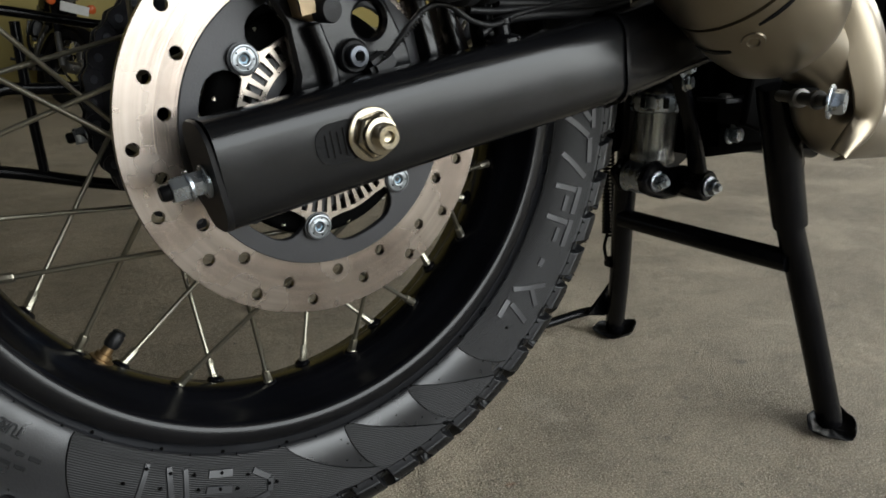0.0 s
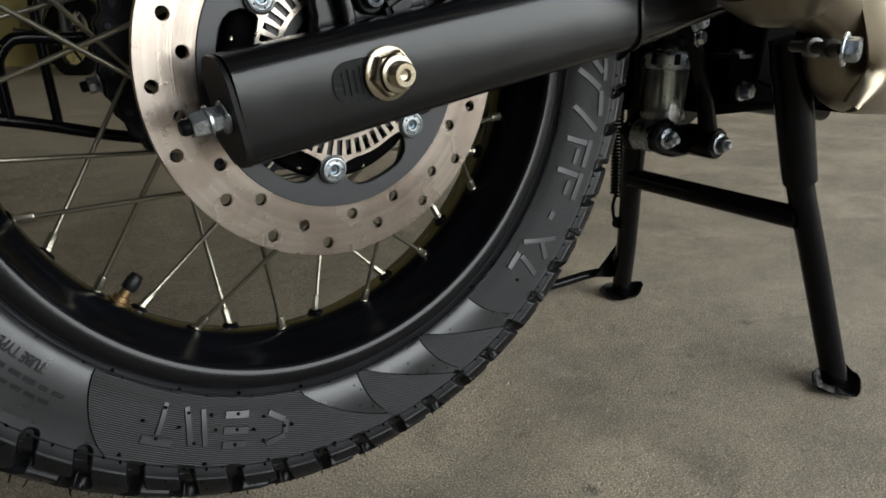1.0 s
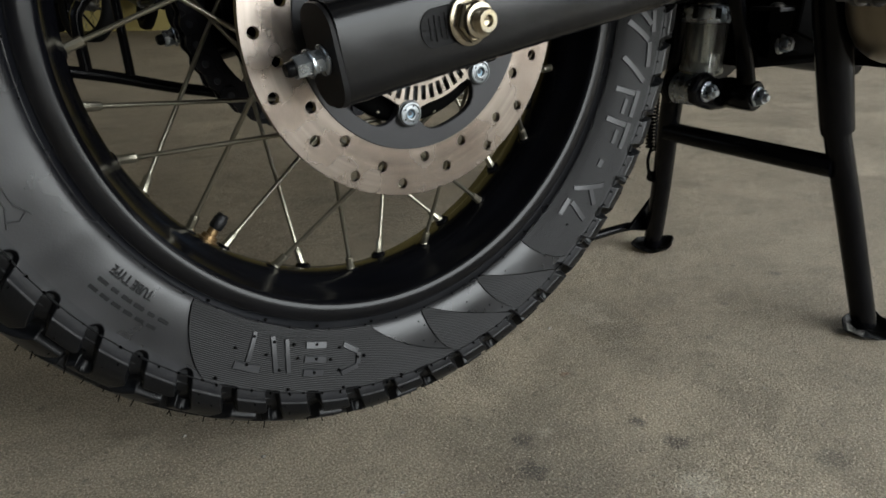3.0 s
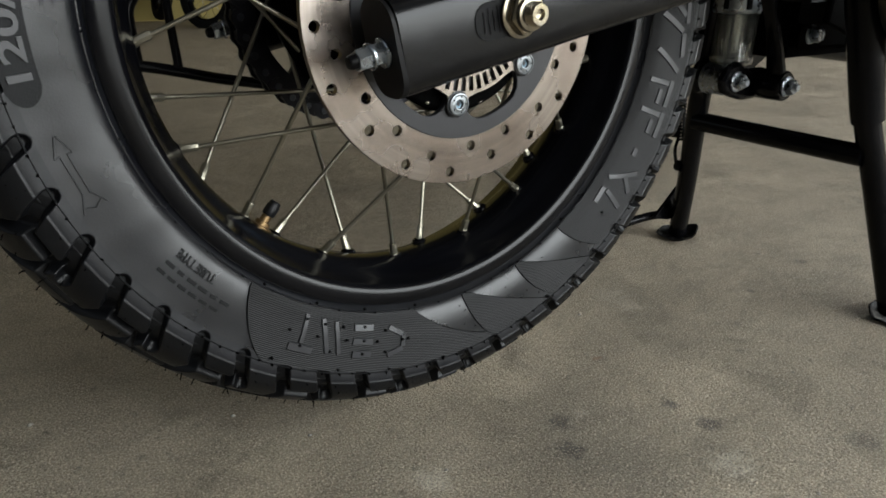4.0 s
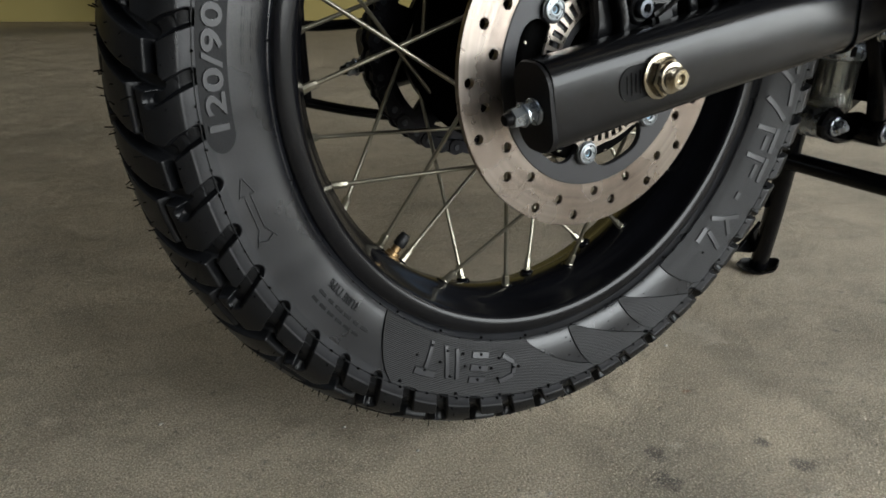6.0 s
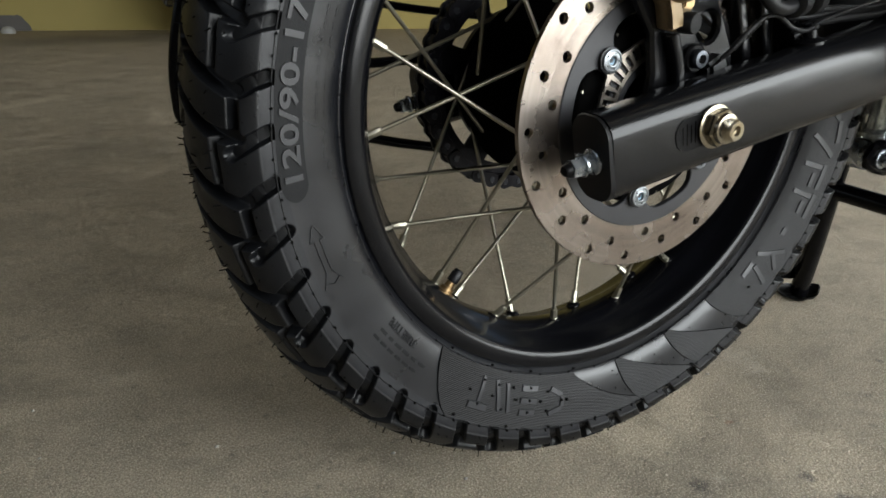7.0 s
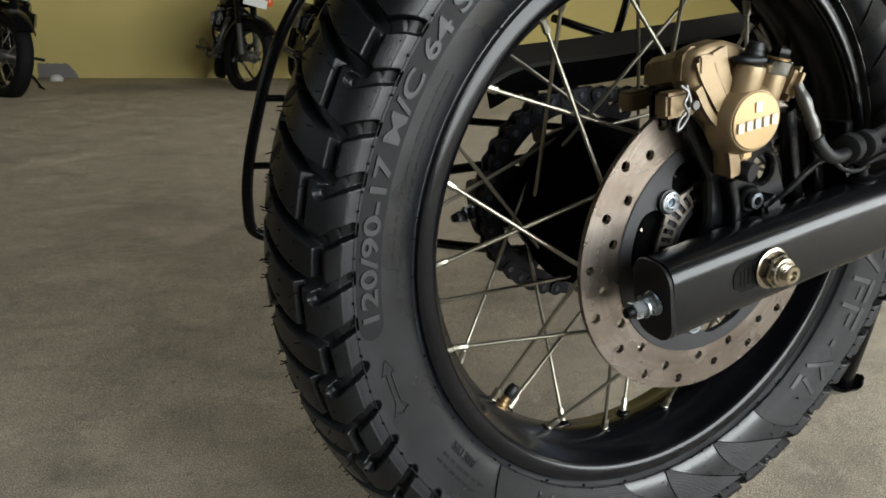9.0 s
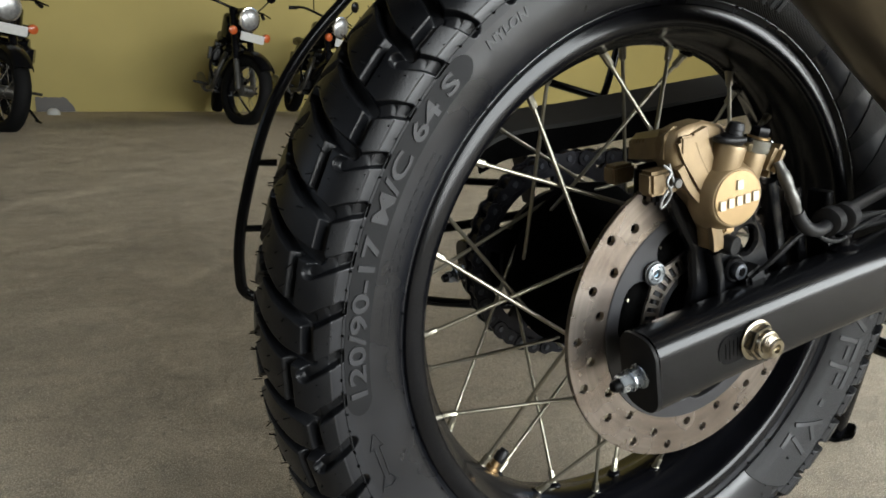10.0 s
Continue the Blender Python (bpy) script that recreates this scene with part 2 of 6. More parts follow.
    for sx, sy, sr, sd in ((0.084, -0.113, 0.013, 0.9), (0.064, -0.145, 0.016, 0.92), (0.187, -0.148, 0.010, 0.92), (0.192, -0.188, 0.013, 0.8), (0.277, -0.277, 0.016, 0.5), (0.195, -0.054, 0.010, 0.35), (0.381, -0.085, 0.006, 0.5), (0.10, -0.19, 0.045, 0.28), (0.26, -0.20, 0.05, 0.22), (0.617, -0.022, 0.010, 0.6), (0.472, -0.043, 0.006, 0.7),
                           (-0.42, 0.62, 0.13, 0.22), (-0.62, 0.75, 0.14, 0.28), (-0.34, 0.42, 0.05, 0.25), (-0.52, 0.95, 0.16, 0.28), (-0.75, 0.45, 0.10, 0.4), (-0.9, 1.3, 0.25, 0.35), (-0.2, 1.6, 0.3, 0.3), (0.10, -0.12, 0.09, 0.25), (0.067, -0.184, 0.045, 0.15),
                           # last four: shade round the parked motorcycles, put into the floor's colour
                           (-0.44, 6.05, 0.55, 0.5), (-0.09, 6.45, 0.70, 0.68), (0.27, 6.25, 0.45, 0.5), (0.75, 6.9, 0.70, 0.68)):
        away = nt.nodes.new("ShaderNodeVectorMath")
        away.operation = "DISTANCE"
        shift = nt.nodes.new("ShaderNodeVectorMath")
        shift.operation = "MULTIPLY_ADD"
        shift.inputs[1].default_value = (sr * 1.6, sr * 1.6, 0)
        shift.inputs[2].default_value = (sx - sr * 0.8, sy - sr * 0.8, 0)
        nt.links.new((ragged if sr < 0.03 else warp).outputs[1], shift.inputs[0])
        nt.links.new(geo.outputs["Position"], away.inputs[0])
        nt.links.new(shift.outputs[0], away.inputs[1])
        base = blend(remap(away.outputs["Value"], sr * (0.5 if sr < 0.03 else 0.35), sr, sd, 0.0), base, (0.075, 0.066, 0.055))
    # pale scuffs and a rusty speck
    for sx, sy, sr, sd, tint in ((-0.05, -0.113, 0.020, 0.55, (0.56, 0.52, 0.43)), (0.161, -0.23, 0.022, 0.55, (0.56, 0.52, 0.43)), (0.108, -0.114, 0.010, 0.4, (0.56, 0.52, 0.43)), (0.312, 0.01, 0.02, 0.35, (0.56, 0.52, 0.43)), (0.316, 0.046, 0.03, 0.3, (0.56, 0.52, 0.43)), (0.192, -0.052, 0.006, 0.8, (0.20, 0.10, 0.05))):
        away = nt.nodes.new("ShaderNodeVectorMath")
        away.operation = "DISTANCE"
        shift = nt.nodes.new("ShaderNodeVectorMath")
        shift.operation = "MULTIPLY_ADD"
        shift.inputs[1].default_value = (sr * 3.0, sr * 3.0, 0)
        shift.inputs[2].default_value = (sx - sr * 1.5, sy - sr * 1.5, 0)
        nt.links.new(ragged.outputs[1], shift.inputs[0])
        nt.links.new(geo.outputs["Position"], away.inputs[0])
        nt.links.new(shift.outputs[0], away.inputs[1])
        base = blend(remap(away.outputs["Value"], sr * 0.2, sr, sd, 0.0), base, tint)
    # dark dots, strongest on rougher patches, and pale ones: grain shading put into colour
    grain_shade = nt.nodes.new("ShaderNodeMath")
    grain_shade.operation = "MULTIPLY"
    nt.links.new(remap(tex(560, 2, 0.5), 0.52, 0.64, 0.0, 0.8), grain_shade.inputs[0])
    nt.links.new(remap(coarse, 0.34, 1.0, 0.9, 1.0), grain_shade.inputs[1])
    base = blend(grain_shade.outputs[0], base, (0.125, 0.099, 0.070))
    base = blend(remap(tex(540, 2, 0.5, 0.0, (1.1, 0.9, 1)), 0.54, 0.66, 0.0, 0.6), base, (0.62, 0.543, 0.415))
    pale = nt.nodes.new("ShaderNodeVectorMath")
    pale.operation = "SCALE"
    pale.inputs["Scale"].default_value = 1.54
    nt.links.new(base, pale.inputs[0])
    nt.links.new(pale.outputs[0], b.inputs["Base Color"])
    sand = nt.nodes.new("ShaderNodeMath")
    sand.operation = "MULTIPLY"
    nt.links.new(remap(tex(380, 4, 0.66), 0.34, 0.66, 0.0, 1.0), sand.inputs[0])
    nt.links.new(coarse, sand.inputs[1])
    grain = nt.nodes.new("ShaderNodeBump")
    grain.inputs["Strength"].default_value = 1.0
    grain.inputs["Distance"].default_value = 0.0062
    nt.links.new(sand.outputs[0], grain.inputs["Height"])
    edge = nt.nodes.new("ShaderNodeTexVoronoi")
    edge.feature = "DISTANCE_TO_EDGE"
    edge.inputs["Scale"].default_value = 3.4
    bend = nt.nodes.new("ShaderNodeVectorMath")
    bend.operation = "MULTIPLY_ADD"
    bend.inputs[1].default_value = (0.35, 0.35, 0)
    wob = nt.nodes.new("ShaderNodeTexNoise")
    wob.inputs["Scale"].default_value = 2.6
    nt.links.new(geo.outputs["Position"], wob.inputs["Vector"])
    nt.links.new(wob.outputs[1], bend.inputs[0])
    nt.links.new(geo.outputs["Position"], bend.inputs[2])
    nt.links.new(bend.outputs[0], edge.inputs["Vector"])
    trowel = nt.nodes.new("ShaderNodeBump")
    trowel.inputs["Strength"].default_value = 0.06
    trowel.inputs["Distance"].default_value = 0.004
    nt.links.new(remap(edge.outputs["Distance"], 0.0, 0.012, 1.0, 0.0), trowel.inputs["Height"])
    # laps left by the trowel: centre, radius, middle of the lap, its half length, depth
    wobble = nt.nodes.new("ShaderNodeVectorMath")
    wobble.operation = "MULTIPLY_ADD"
    wobble.inputs[1].default_value = (0.03, 0.03, 0)
    nt.links.new(warp.outputs[1], wobble.inputs[0])
    nt.links.new(geo.outputs["Position"], wobble.inputs[2])
    for cx, cy, rad, mx, my, half, deep in ((0.135, 0.158, 0.185, 0.22, -0.006, 0.12, 0.0014), (0.029, -0.038, 0.055, 0.070, -0.078, 0.055, 0.0016), (0.450, 0.652, 0.721, 0.300, -0.053, 0.13, 0.0011), (-0.112, -1.104, 1.074, 0.160, -0.068, 0.07, 0.0012),
                                            (0.604, 0.827, 0.997, 0.430, -0.155, 0.11, 0.0011), (-0.60, 0.10, 0.30, -0.36, -0.08, 0.16, 0.0009), (-0.75, 0.75, 0.45, -0.45, 0.42, 0.22, 0.0009)):
        far = []
        for px, py in ((cx, cy), (mx, my)):
            away = nt.nodes.new("ShaderNodeVectorMath")
            away.operation = "DISTANCE"
            away.inputs[1].default_value = (px, py, 0)
            nt.links.new(wobble.outputs[0], away.inputs[0])
            far.append(away.outputs["Value"])
        lap = nt.nodes.new("ShaderNodeMath")
        lap.operation = "MULTIPLY"
        rise = nt.nodes.new("ShaderNodeMath")
        rise.operation = "MULTIPLY"
        nt.links.new(remap(far[0], rad - 0.016, rad, 0.0, 1.0), rise.inputs[0])
        nt.links.new(remap(far[0], rad, rad + 0.0035, 1.0, 0.0), rise.inputs[1])
        nt.links.new(rise.outputs[0], lap.inputs[0])
        nt.links.new(remap(far[1], half * 0.5, half, 1.0, 0.0), lap.inputs[1])
        step = nt.nodes.new("ShaderNodeBump")
        step.inputs["Strength"].default_value = 0.5
        step.inputs["Distance"].default_value = deep
        nt.links.new(lap.outputs[0], step.inputs["Height"])
        nt.links.new(trowel.outputs[0], step.inputs["Normal"])
        trowel = step
    ridge = nt.nodes.new("ShaderNodeBump")
    ridge.inputs["Strength"].default_value = 0.9
    ridge.inputs["Distance"].default_value = 0.009
    nt.links.new(tex(60, 5, 0.65, 0.5), ridge.inputs["Height"])
    nt.links.new(trowel.outputs[0], ridge.inputs["Normal"])
    nt.links.new(ridge.outputs[0], grain.inputs["Normal"])
    nt.links.new(grain.outputs[0], b.inputs["Normal"])
    return m


def wall_material(name, base, dark):
    return material(name, base, 0.75, spots=dark, scale=1.6, vary=0.06, bump=0.5, bump_scale=60)


ZC = 0.343          # height of the rear axle
M_DISC = disc_material()
M_FLOOR = floor_material()
M_YELLOW = wall_material("yellow_distemper", (0.38, 0.305, 0.098), (0.33, 0.265, 0.086))
M_GREYWALL = wall_material("grey_plaster", (0.34, 0.31, 0.27), (0.28, 0.26, 0.23))
M_SOFFIT = wall_material("dark_soffit", (0.12, 0.11, 0.10), (0.09, 0.085, 0.08))
M_HATCH = hatch_material("ribbed_rubber", 0.104, 0.520, 0.00135)
M_HATCH_FLAT = hatch_material("ribbed_rubber_level", 0.122, 0.60, 0.00135)
M_HATCH_UP = hatch_material("ribbed_rubber_slanted", -0.075, 0.492, 0.0014)


# ---- mesh helpers ----
def mesh_object(name, me, mat, parent=None, sharp=38):
    me.materials.append(mat)
    for p in me.polygons:
        p.use_smooth = True
    me.set_sharp_from_angle(angle=radians(sharp))
    ob = new(name, me)
    if parent:
        ob.parent = parent
    return ob


def part(name, bm, mat, parent=None, label="", sharp=38):
    bmesh.ops.recalc_face_normals(bm, faces=bm.faces)
    me = bpy.data.meshes.new(name)
    bm.to_mesh(me)
    bm.free()
    ob = mesh_object(name, me, mat, parent, sharp)
    if label:
        ob["label"] = label
    return ob


def again(ob, m, parent=None):
    """The same piece once more at the pose m, on the same mesh."""
    c = new(ob.name.split(".")[0], ob.data)
    c.parent = parent or ob.parent
    c.matrix_basis = m
    return c


def rings(bm, sections, closed=True, caps=True):
    rows = [[bm.verts.new(p) for p in s] for s in sections]
    n = len(rows[0])
    for a, c in zip(rows, rows[1:]):
        for i in range(n if closed else n - 1):
            j = (i + 1) % n
            bm.faces.new((a[i], a[j], c[j], c[i]))
    if caps:
        bm.faces.new(rows[0][::-1])
        bm.faces.new(rows[-1])
    return bm


def frame_of(axis):
    z = Vector(axis).normalized()
    x = z.orthogonal().normalized() if abs(z.z) > 0.99 else z.cross(Vector((0, 0, 1))).normalized()
    return x, z.cross(x), z


def lathe(profile, origin, axis, n=24, bm=None, start=0.0):
    """A turned piece: (radius, distance along the axis)."""
    bm = bm or bmesh.new()
    x, y, z = frame_of(axis)
    o = Vector(origin)
    secs = [[o + z * h + (x * math.cos(start + 2 * math.pi * i / n) + y * math.sin(start + 2 * math.pi * i / n)) * max(r, 1e-5) for i in range(n)] for r, h in profile]
    return rings(bm, secs)


def hoop(profile, n=180, y0=0.0):
    """A closed section (radius, y) turned round the axle."""
    bm = bmesh.new()
    secs = []
    for i in range(n):
        a = 2 * math.pi * i / n
        secs.append([bm.verts.new((r * math.cos(a), y + y0, ZC + r * math.sin(a))) for r, y in profile])
    k = len(profile)
    for i in range(n):
        s, t = secs[i], secs[(i + 1) % n]
        for j in range(k):
            bm.faces.new((s[j], s[(j + 1) % k], t[(j + 1) % k], t[j]))
    return bm


def smooth_path(pts, steps=8):
    p = [Vector(q) for q in pts]
    p = [p[0] * 2 - p[1]] + p + [p[-1] * 2 - p[-2]]
    out = []
    for i in range(1, len(p) - 2):
        for k in range(steps):
            t = k / steps
            out.append(0.5 * (2 * p[i] + (p[i + 1] - p[i - 1]) * t + (2 * p[i - 1] - 5 * p[i] + 4 * p[i + 1] - p[i + 2]) * t * t + (3 * p[i] - p[i - 1] - 3 * p[i + 1] + p[i + 2]) * t ** 3))
    out.append(p[-2])
    return out


def sweep(pts, section, steps=8, up=None, bm=None):
    """A section carried along a path. section: a radius, or a function of 0..1 that gives points (u, v)."""
    bm = bm or bmesh.new()
    path = smooth_path(pts, steps) if steps > 1 else [Vector(q) for q in pts]
    n = len(path)
    secs, x = [], None
    for i, q in enumerate(path):
        t = (path[min(i + 1, n - 1)] - path[max(i - 1, 0)]).normalized()
        if up is not None:
            x = t.cross(Vector(up)).normalized()
        elif x is None:
            x = frame_of(t)[0]
        else:
            x = (x - t * x.dot(t)).normalized()
        y = t.cross(x)
        if callable(section):
            s = section(i / (n - 1))
        else:
            s = [(section * math.cos(2 * math.pi * k / 14), section * math.sin(2 * math.pi * k / 14)) for k in range(14)]
        secs.append([q + x * u + y * v for u, v in s])
    return rings(bm, secs)


def round_rect(w, h, r, k=5):
    pts = []
    for cx, cy, a0 in ((w / 2 - r, h / 2 - r, 0), (-w / 2 + r, h / 2 - r, 90), (-w / 2 + r, -h / 2 + r, 180), (w / 2 - r, -h / 2 + r, 270)):
        for i in range(k + 1):
            a = radians(a0 + 90 * i / k)
            pts.append((cx + r * math.cos(a), cy + r * math.sin(a)))
    return pts


def circle(cx, cy, r, n=20, flip=False):
    s = [(cx + r * math.cos(2 * math.pi * i / n), cy + r * math.sin(2 * math.pi * i / n)) for i in range(n)]
    return s[::-1] if flip else s


def plate(loops, thick, m=None, bevel=0.0, bm=None):
    """A flat plate with holes: loops of (u, v), the first the rim; u runs along x, v along z, the thickness along y."""
    out = bm or bmesh.new()
    tmp = bmesh.new()
    edges = []
    for lp in loops:
        vs = [tmp.verts.new((u, 0, v)) for u, v in lp]
        edges += [tmp.edges.new((vs[i], vs[(i + 1) % len(vs)])) for i in range(len(vs))]
    bmesh.ops.triangle_fill(tmp, edges=edges, use_beauty=True)
    bmesh.ops.recalc_face_normals(tmp, faces=tmp.faces)
    geo = bmesh.ops.extrude_face_region(tmp, geom=list(tmp.faces))
    bmesh.ops.translate(tmp, vec=(0, thick, 0), verts=[v for v in geo["geom"] if isinstance(v, bmesh.types.BMVert)])
    bmesh.ops.recalc_face_normals(tmp, faces=tmp.faces)
    if bevel:
        es = [e for e in tmp.edges if len(e.link_faces) == 2 and e.calc_face_angle(0) > 1.2]
        bmesh.ops.bevel(tmp, geom=es, offset=bevel, segments=1, affect="EDGES", clamp_overlap=True)
    if m is not None:
        bmesh.ops.transform(tmp, matrix=m, verts=tmp.verts)
    me = bpy.data.meshes.new("tmp")
    tmp.to_mesh(me)
    tmp.free()
    out.from_mesh(me)
    bpy.data.meshes.remove(me)
    return out


def block(centre, dims, bevel=0.003, m=None, bm=None, seg=2):
    out = bm or bmesh.new()
    tmp = bmesh.new()
    bmesh.ops.create_cube(tmp, size=1)
    bmesh.ops.scale(tmp, vec=dims, verts=tmp.verts)
    if bevel:
        bmesh.ops.bevel(tmp, geom=tmp.edges[:], offset=bevel, segments=seg, affect="EDGES")
    bmesh.ops.transform(tmp, matrix=(m or Matrix.Identity(4)), verts=tmp.verts)
    bmesh.ops.translate(tmp, vec=centre, verts=tmp.verts)
    me = bpy.data.meshes.new("tmp")
    tmp.to_mesh(me)
    tmp.free()
    out.from_mesh(me)
    bpy.data.meshes.remove(me)
    return out


def hex_head(origin, axis, across, height, bm=None, washer=0.0, thread=0.0, dome=0.0):
    """A hexagon head on a flange washer, with an end of thread."""
    bm = bm or bmesh.new()
    r = across / 2 / math.cos(math.pi / 6)
    o, z = Vector(origin), Vector(axis).normalized()
    if washer:
        lathe([(washer * 0.7, 0), (washer, 0.0003), (washer, 0.0016), (washer * 0.93, 0.0021), (washer * 0.6, 0.0024)], o, z, 28, bm)
        o = o + z * 0.0018
    lathe([(r * 0.98, 0), (r, height * 0.06), (r, height * 0.82), (r * 0.9, height), (r * 0.55, height * (1.0 + dome))], o, z, 6, bm, 0.3)
    if thread:
        prof = []
        k = max(3, int(thread / 0.0011))
        for i in range(k):
            h = height + thread * i / k
            prof += [(across * 0.31, h), (across * 0.275, h + thread / k * 0.5)]
        prof += [(across * 0.29, height + thread), (across * 0.22, height + thread + 0.0012), (0, height + thread + 0.0012)]
        lathe([(across * 0.3, height * 0.5)] + prof, o, z, 20, bm)
    return bm


def polar(r, a, y):
    return Vector((r * math.cos(radians(a)), y, ZC + r * math.sin(radians(a))))


def thing(name, label, category, at=(0, 0, 0), group="", kind=""):
    ob = new(name)
    ob.location = at
    ob.empty_display_size = 0.05
    return tagged(ob, label, category, group, kind)


# ---- the shed ----
def slab(name, x0, x1, y0, y1, z0, z1, mat, label):
    bm = bmesh.new()
    block(((x0 + x1) / 2, (y0 + y1) / 2, (z0 + z1) / 2), (x1 - x0, y1 - y0, z1 - z0), 0, bm=bm)
    return tagged(part(name, bm, mat), label, name.split("_")[0], kind="structure")


# the floor falls gently towards the yellow wall
FALL, FALL_FROM, WALL = 0.018, 0.4, 7.85


def floor_z(y):
    return -FALL * max(0.0, y - FALL_FROM)


bm = bmesh.new()
rings(bm, [[Vector((x, -3.2, -0.3)), Vector((x, -3.2, 0.0)), Vector((x, FALL_FROM, 0.0)), Vector((x, WALL + 0.2, floor_z(WALL + 0.2))), Vector((x, WALL + 0.2, -0.3))] for x in (-7.2, 9.2)])
bmesh.ops.recalc_face_normals(bm, faces=bm.faces)
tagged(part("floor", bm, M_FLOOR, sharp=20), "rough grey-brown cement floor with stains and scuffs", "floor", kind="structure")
slab("ground", -60, 60, -60, 60, -0.42, -0.32, M_FLOOR, "bare cement yard outside the shed")
slab("wall_north", -7.2, 9.2, WALL, WALL + 0.2, -0.2, 3.8, M_YELLOW, "ochre-yellow distempered wall behind the parked motorcycles")
# side walls, south wall and ceiling are unseen; their openings shape the daylight
for side, x0, x1 in (("east", 9.0, 9.2), ("west", -7.2, -7.0)):
    slab("wall_" + side, x0, x1, -3.2, WALL, -0.2, 2.05, M_GREYWALL, "plain grey plaster wall under a window band")
    slab("wall_" + side + "_lintel", x0, x1, -3.2, WALL, 3.65, 3.8, M_GREYWALL, "grey plaster lintel over the window band")
    slab("wall_" + side + "_front_pier", x0, x1, -3.2, -2.9, 2.05, 3.65, M_GREYWALL, "grey plaster pier beside the window band")
    slab("wall_" + side + "_back_pier", x0, x1, 5.3, WALL, 2.05, 3.65, M_GREYWALL, "grey plaster pier beside the window band")
slab("wall_south", -7.0, 9.0, -3.2, -3.0, 0.0, 0.28, M_GREYWALL, "low grey plaster sill under the wide opening")
slab("wall_south_lintel", -7.0, 9.0, -3.2, -3.0, 2.52, 3.8, M_GREYWALL, "grey plaster wall over the wide opening")
slab("wall_south_west_pier", -7.0, -0.44, -3.2, -3.0, 0.28, 2.52, M_GREYWALL, "grey plaster pier beside the wide opening")
slab("wall_south_east_pier", 5.24, 9.0, -3.2, -3.0, 0.28, 2.52, M_GREYWALL, "grey plaster pier beside the wide opening")
slab("ceiling", -7.2, 9.2, -3.2, WALL + 0.2, 3.8, 4.0, M_SOFFIT, "dim grey concrete ceiling of the shed")

# ---- the motorcycle in front ----
bike = thing("motorcycle", "black spoke-wheeled touring motorcycle propped on its centre stand", "motorcycle")

# tyre: half section (y, r) from bead to crown
SECTION = [(0.0350, 0.2262), (0.0395, 0.2300), (0.0445, 0.2345), (0.0480, 0.2410), (0.0512, 0.2520), (0.0535, 0.2660), (0.0552, 0.2750), (0.0565, 0.2830),
           (0.0558, 0.2890), (0.0525, 0.2970), (0.0462, 0.3044), (0.0380, 0.3098), (0.0270, 0.3146), (0.0138, 0.3180), (0.0, 0.3192)]
SEC = smooth_path([(y, r, 0) for y, r in SECTION], 6)
SEC_LEN = [0.0]
for q0, q1 in zip(SEC, SEC[1:]):
    SEC_LEN.append(SEC_LEN[-1] + (q1 - q0).length)
TREAD0 = SEC_LEN[7 * 6]           # the tread begins at the shoulder
TREADW = SEC_LEN[-1] - TREAD0     # half the tread's width along the surface


def side_y(r):
    """Half width of the tyre at the radius r, on the sidewall."""
    for q0, q1 in zip(SEC, SEC[1:]):
        if q0.y <= r <= q1.y:
            return q0.x + (q1.x - q0.x) * (r - q0.y) / (q1.y - q0.y)
    return SEC[0].x


PITCHES, PER = 54, 56
PITCH = 2 * math.pi * 0.31 / PITCHES


# grooves of two neighbouring pitches: points (w, v), half width and depth at both ends, run-out of the inner and outer wall
GROOVES = [
    ([(1.040, 0.00), (0.900, 0.13), (0.765, 0.31)], (0.0043, 0.0040), (0.0040, 0.0075), 0.0013, 0.0013),
    ([(0.765, 0.31), (0.560, 0.14), (0.370, -0.01), (0.180, -0.24), (0.020, -0.46), (-0.090, -0.62)], (0.0036, 0.0026), (0.0080, 0.0068), 0.0013, 0.0013),
    ([(0.772, 0.36), (0.772, 1.10)], (0.0016, 0.0014), (0.0062, 0.0068), 0.0036, 0.0012),
    ([(1.045, 1.00), (0.900, 1.14), (0.720, 1.38)], (0.0043, 0.0036), (0.0040, 0.0060), 0.0013, 0.0013),
    ([(0.775, 1.12), (0.480, 0.98), (0.300, 0.80), (0.150, 0.62), (0.020, 0.48), (-0.090, 0.34)], (0.0036, 0.0026), (0.0080, 0.0068), 0.0013, 0.0013),
    ([(0.560, 1.10), (0.572, 2.04)], (0.0015, 0.0014), (0.0060, 0.0066), 0.0036, 0.0012),
]


def groove_depth(w, v):
    """Depth of the tread at w (0 crown, 1 shoulder) and v pitches along, which repeats every second pitch."""
    best = 0.0
    px = w * TREADW
    for pts, half, deep, inner, outer in GROOVES:
        n = len(pts) - 1
        for k in (-2, 0, 2):
            py = (v + k) * PITCH
            for i in range(n):
                ax, ay, bx, by = pts[i][0] * TREADW, pts[i][1] * PITCH, pts[i + 1][0] * TREADW, pts[i + 1][1] * PITCH
                dx, dy = bx - ax, by - ay
                t = max(0.0, min(1.0, ((px - ax) * dx + (py - ay) * dy) / (dx * dx + dy * dy)))
                d = math.hypot(px - ax - t * dx, py - ay - t * dy)
                along = (i + t) / n
                run = inner if px < ax + t * dx else outer
                f = (half[0] + (half[1] - half[0]) * along + run - d) / run
                if f > 0:
                    f = min(1.0, f)
                    best = max(best, 1.25 * (deep[0] + (deep[1] - deep[0]) * along) * f * (1.5 - 0.5 * f))
    return best


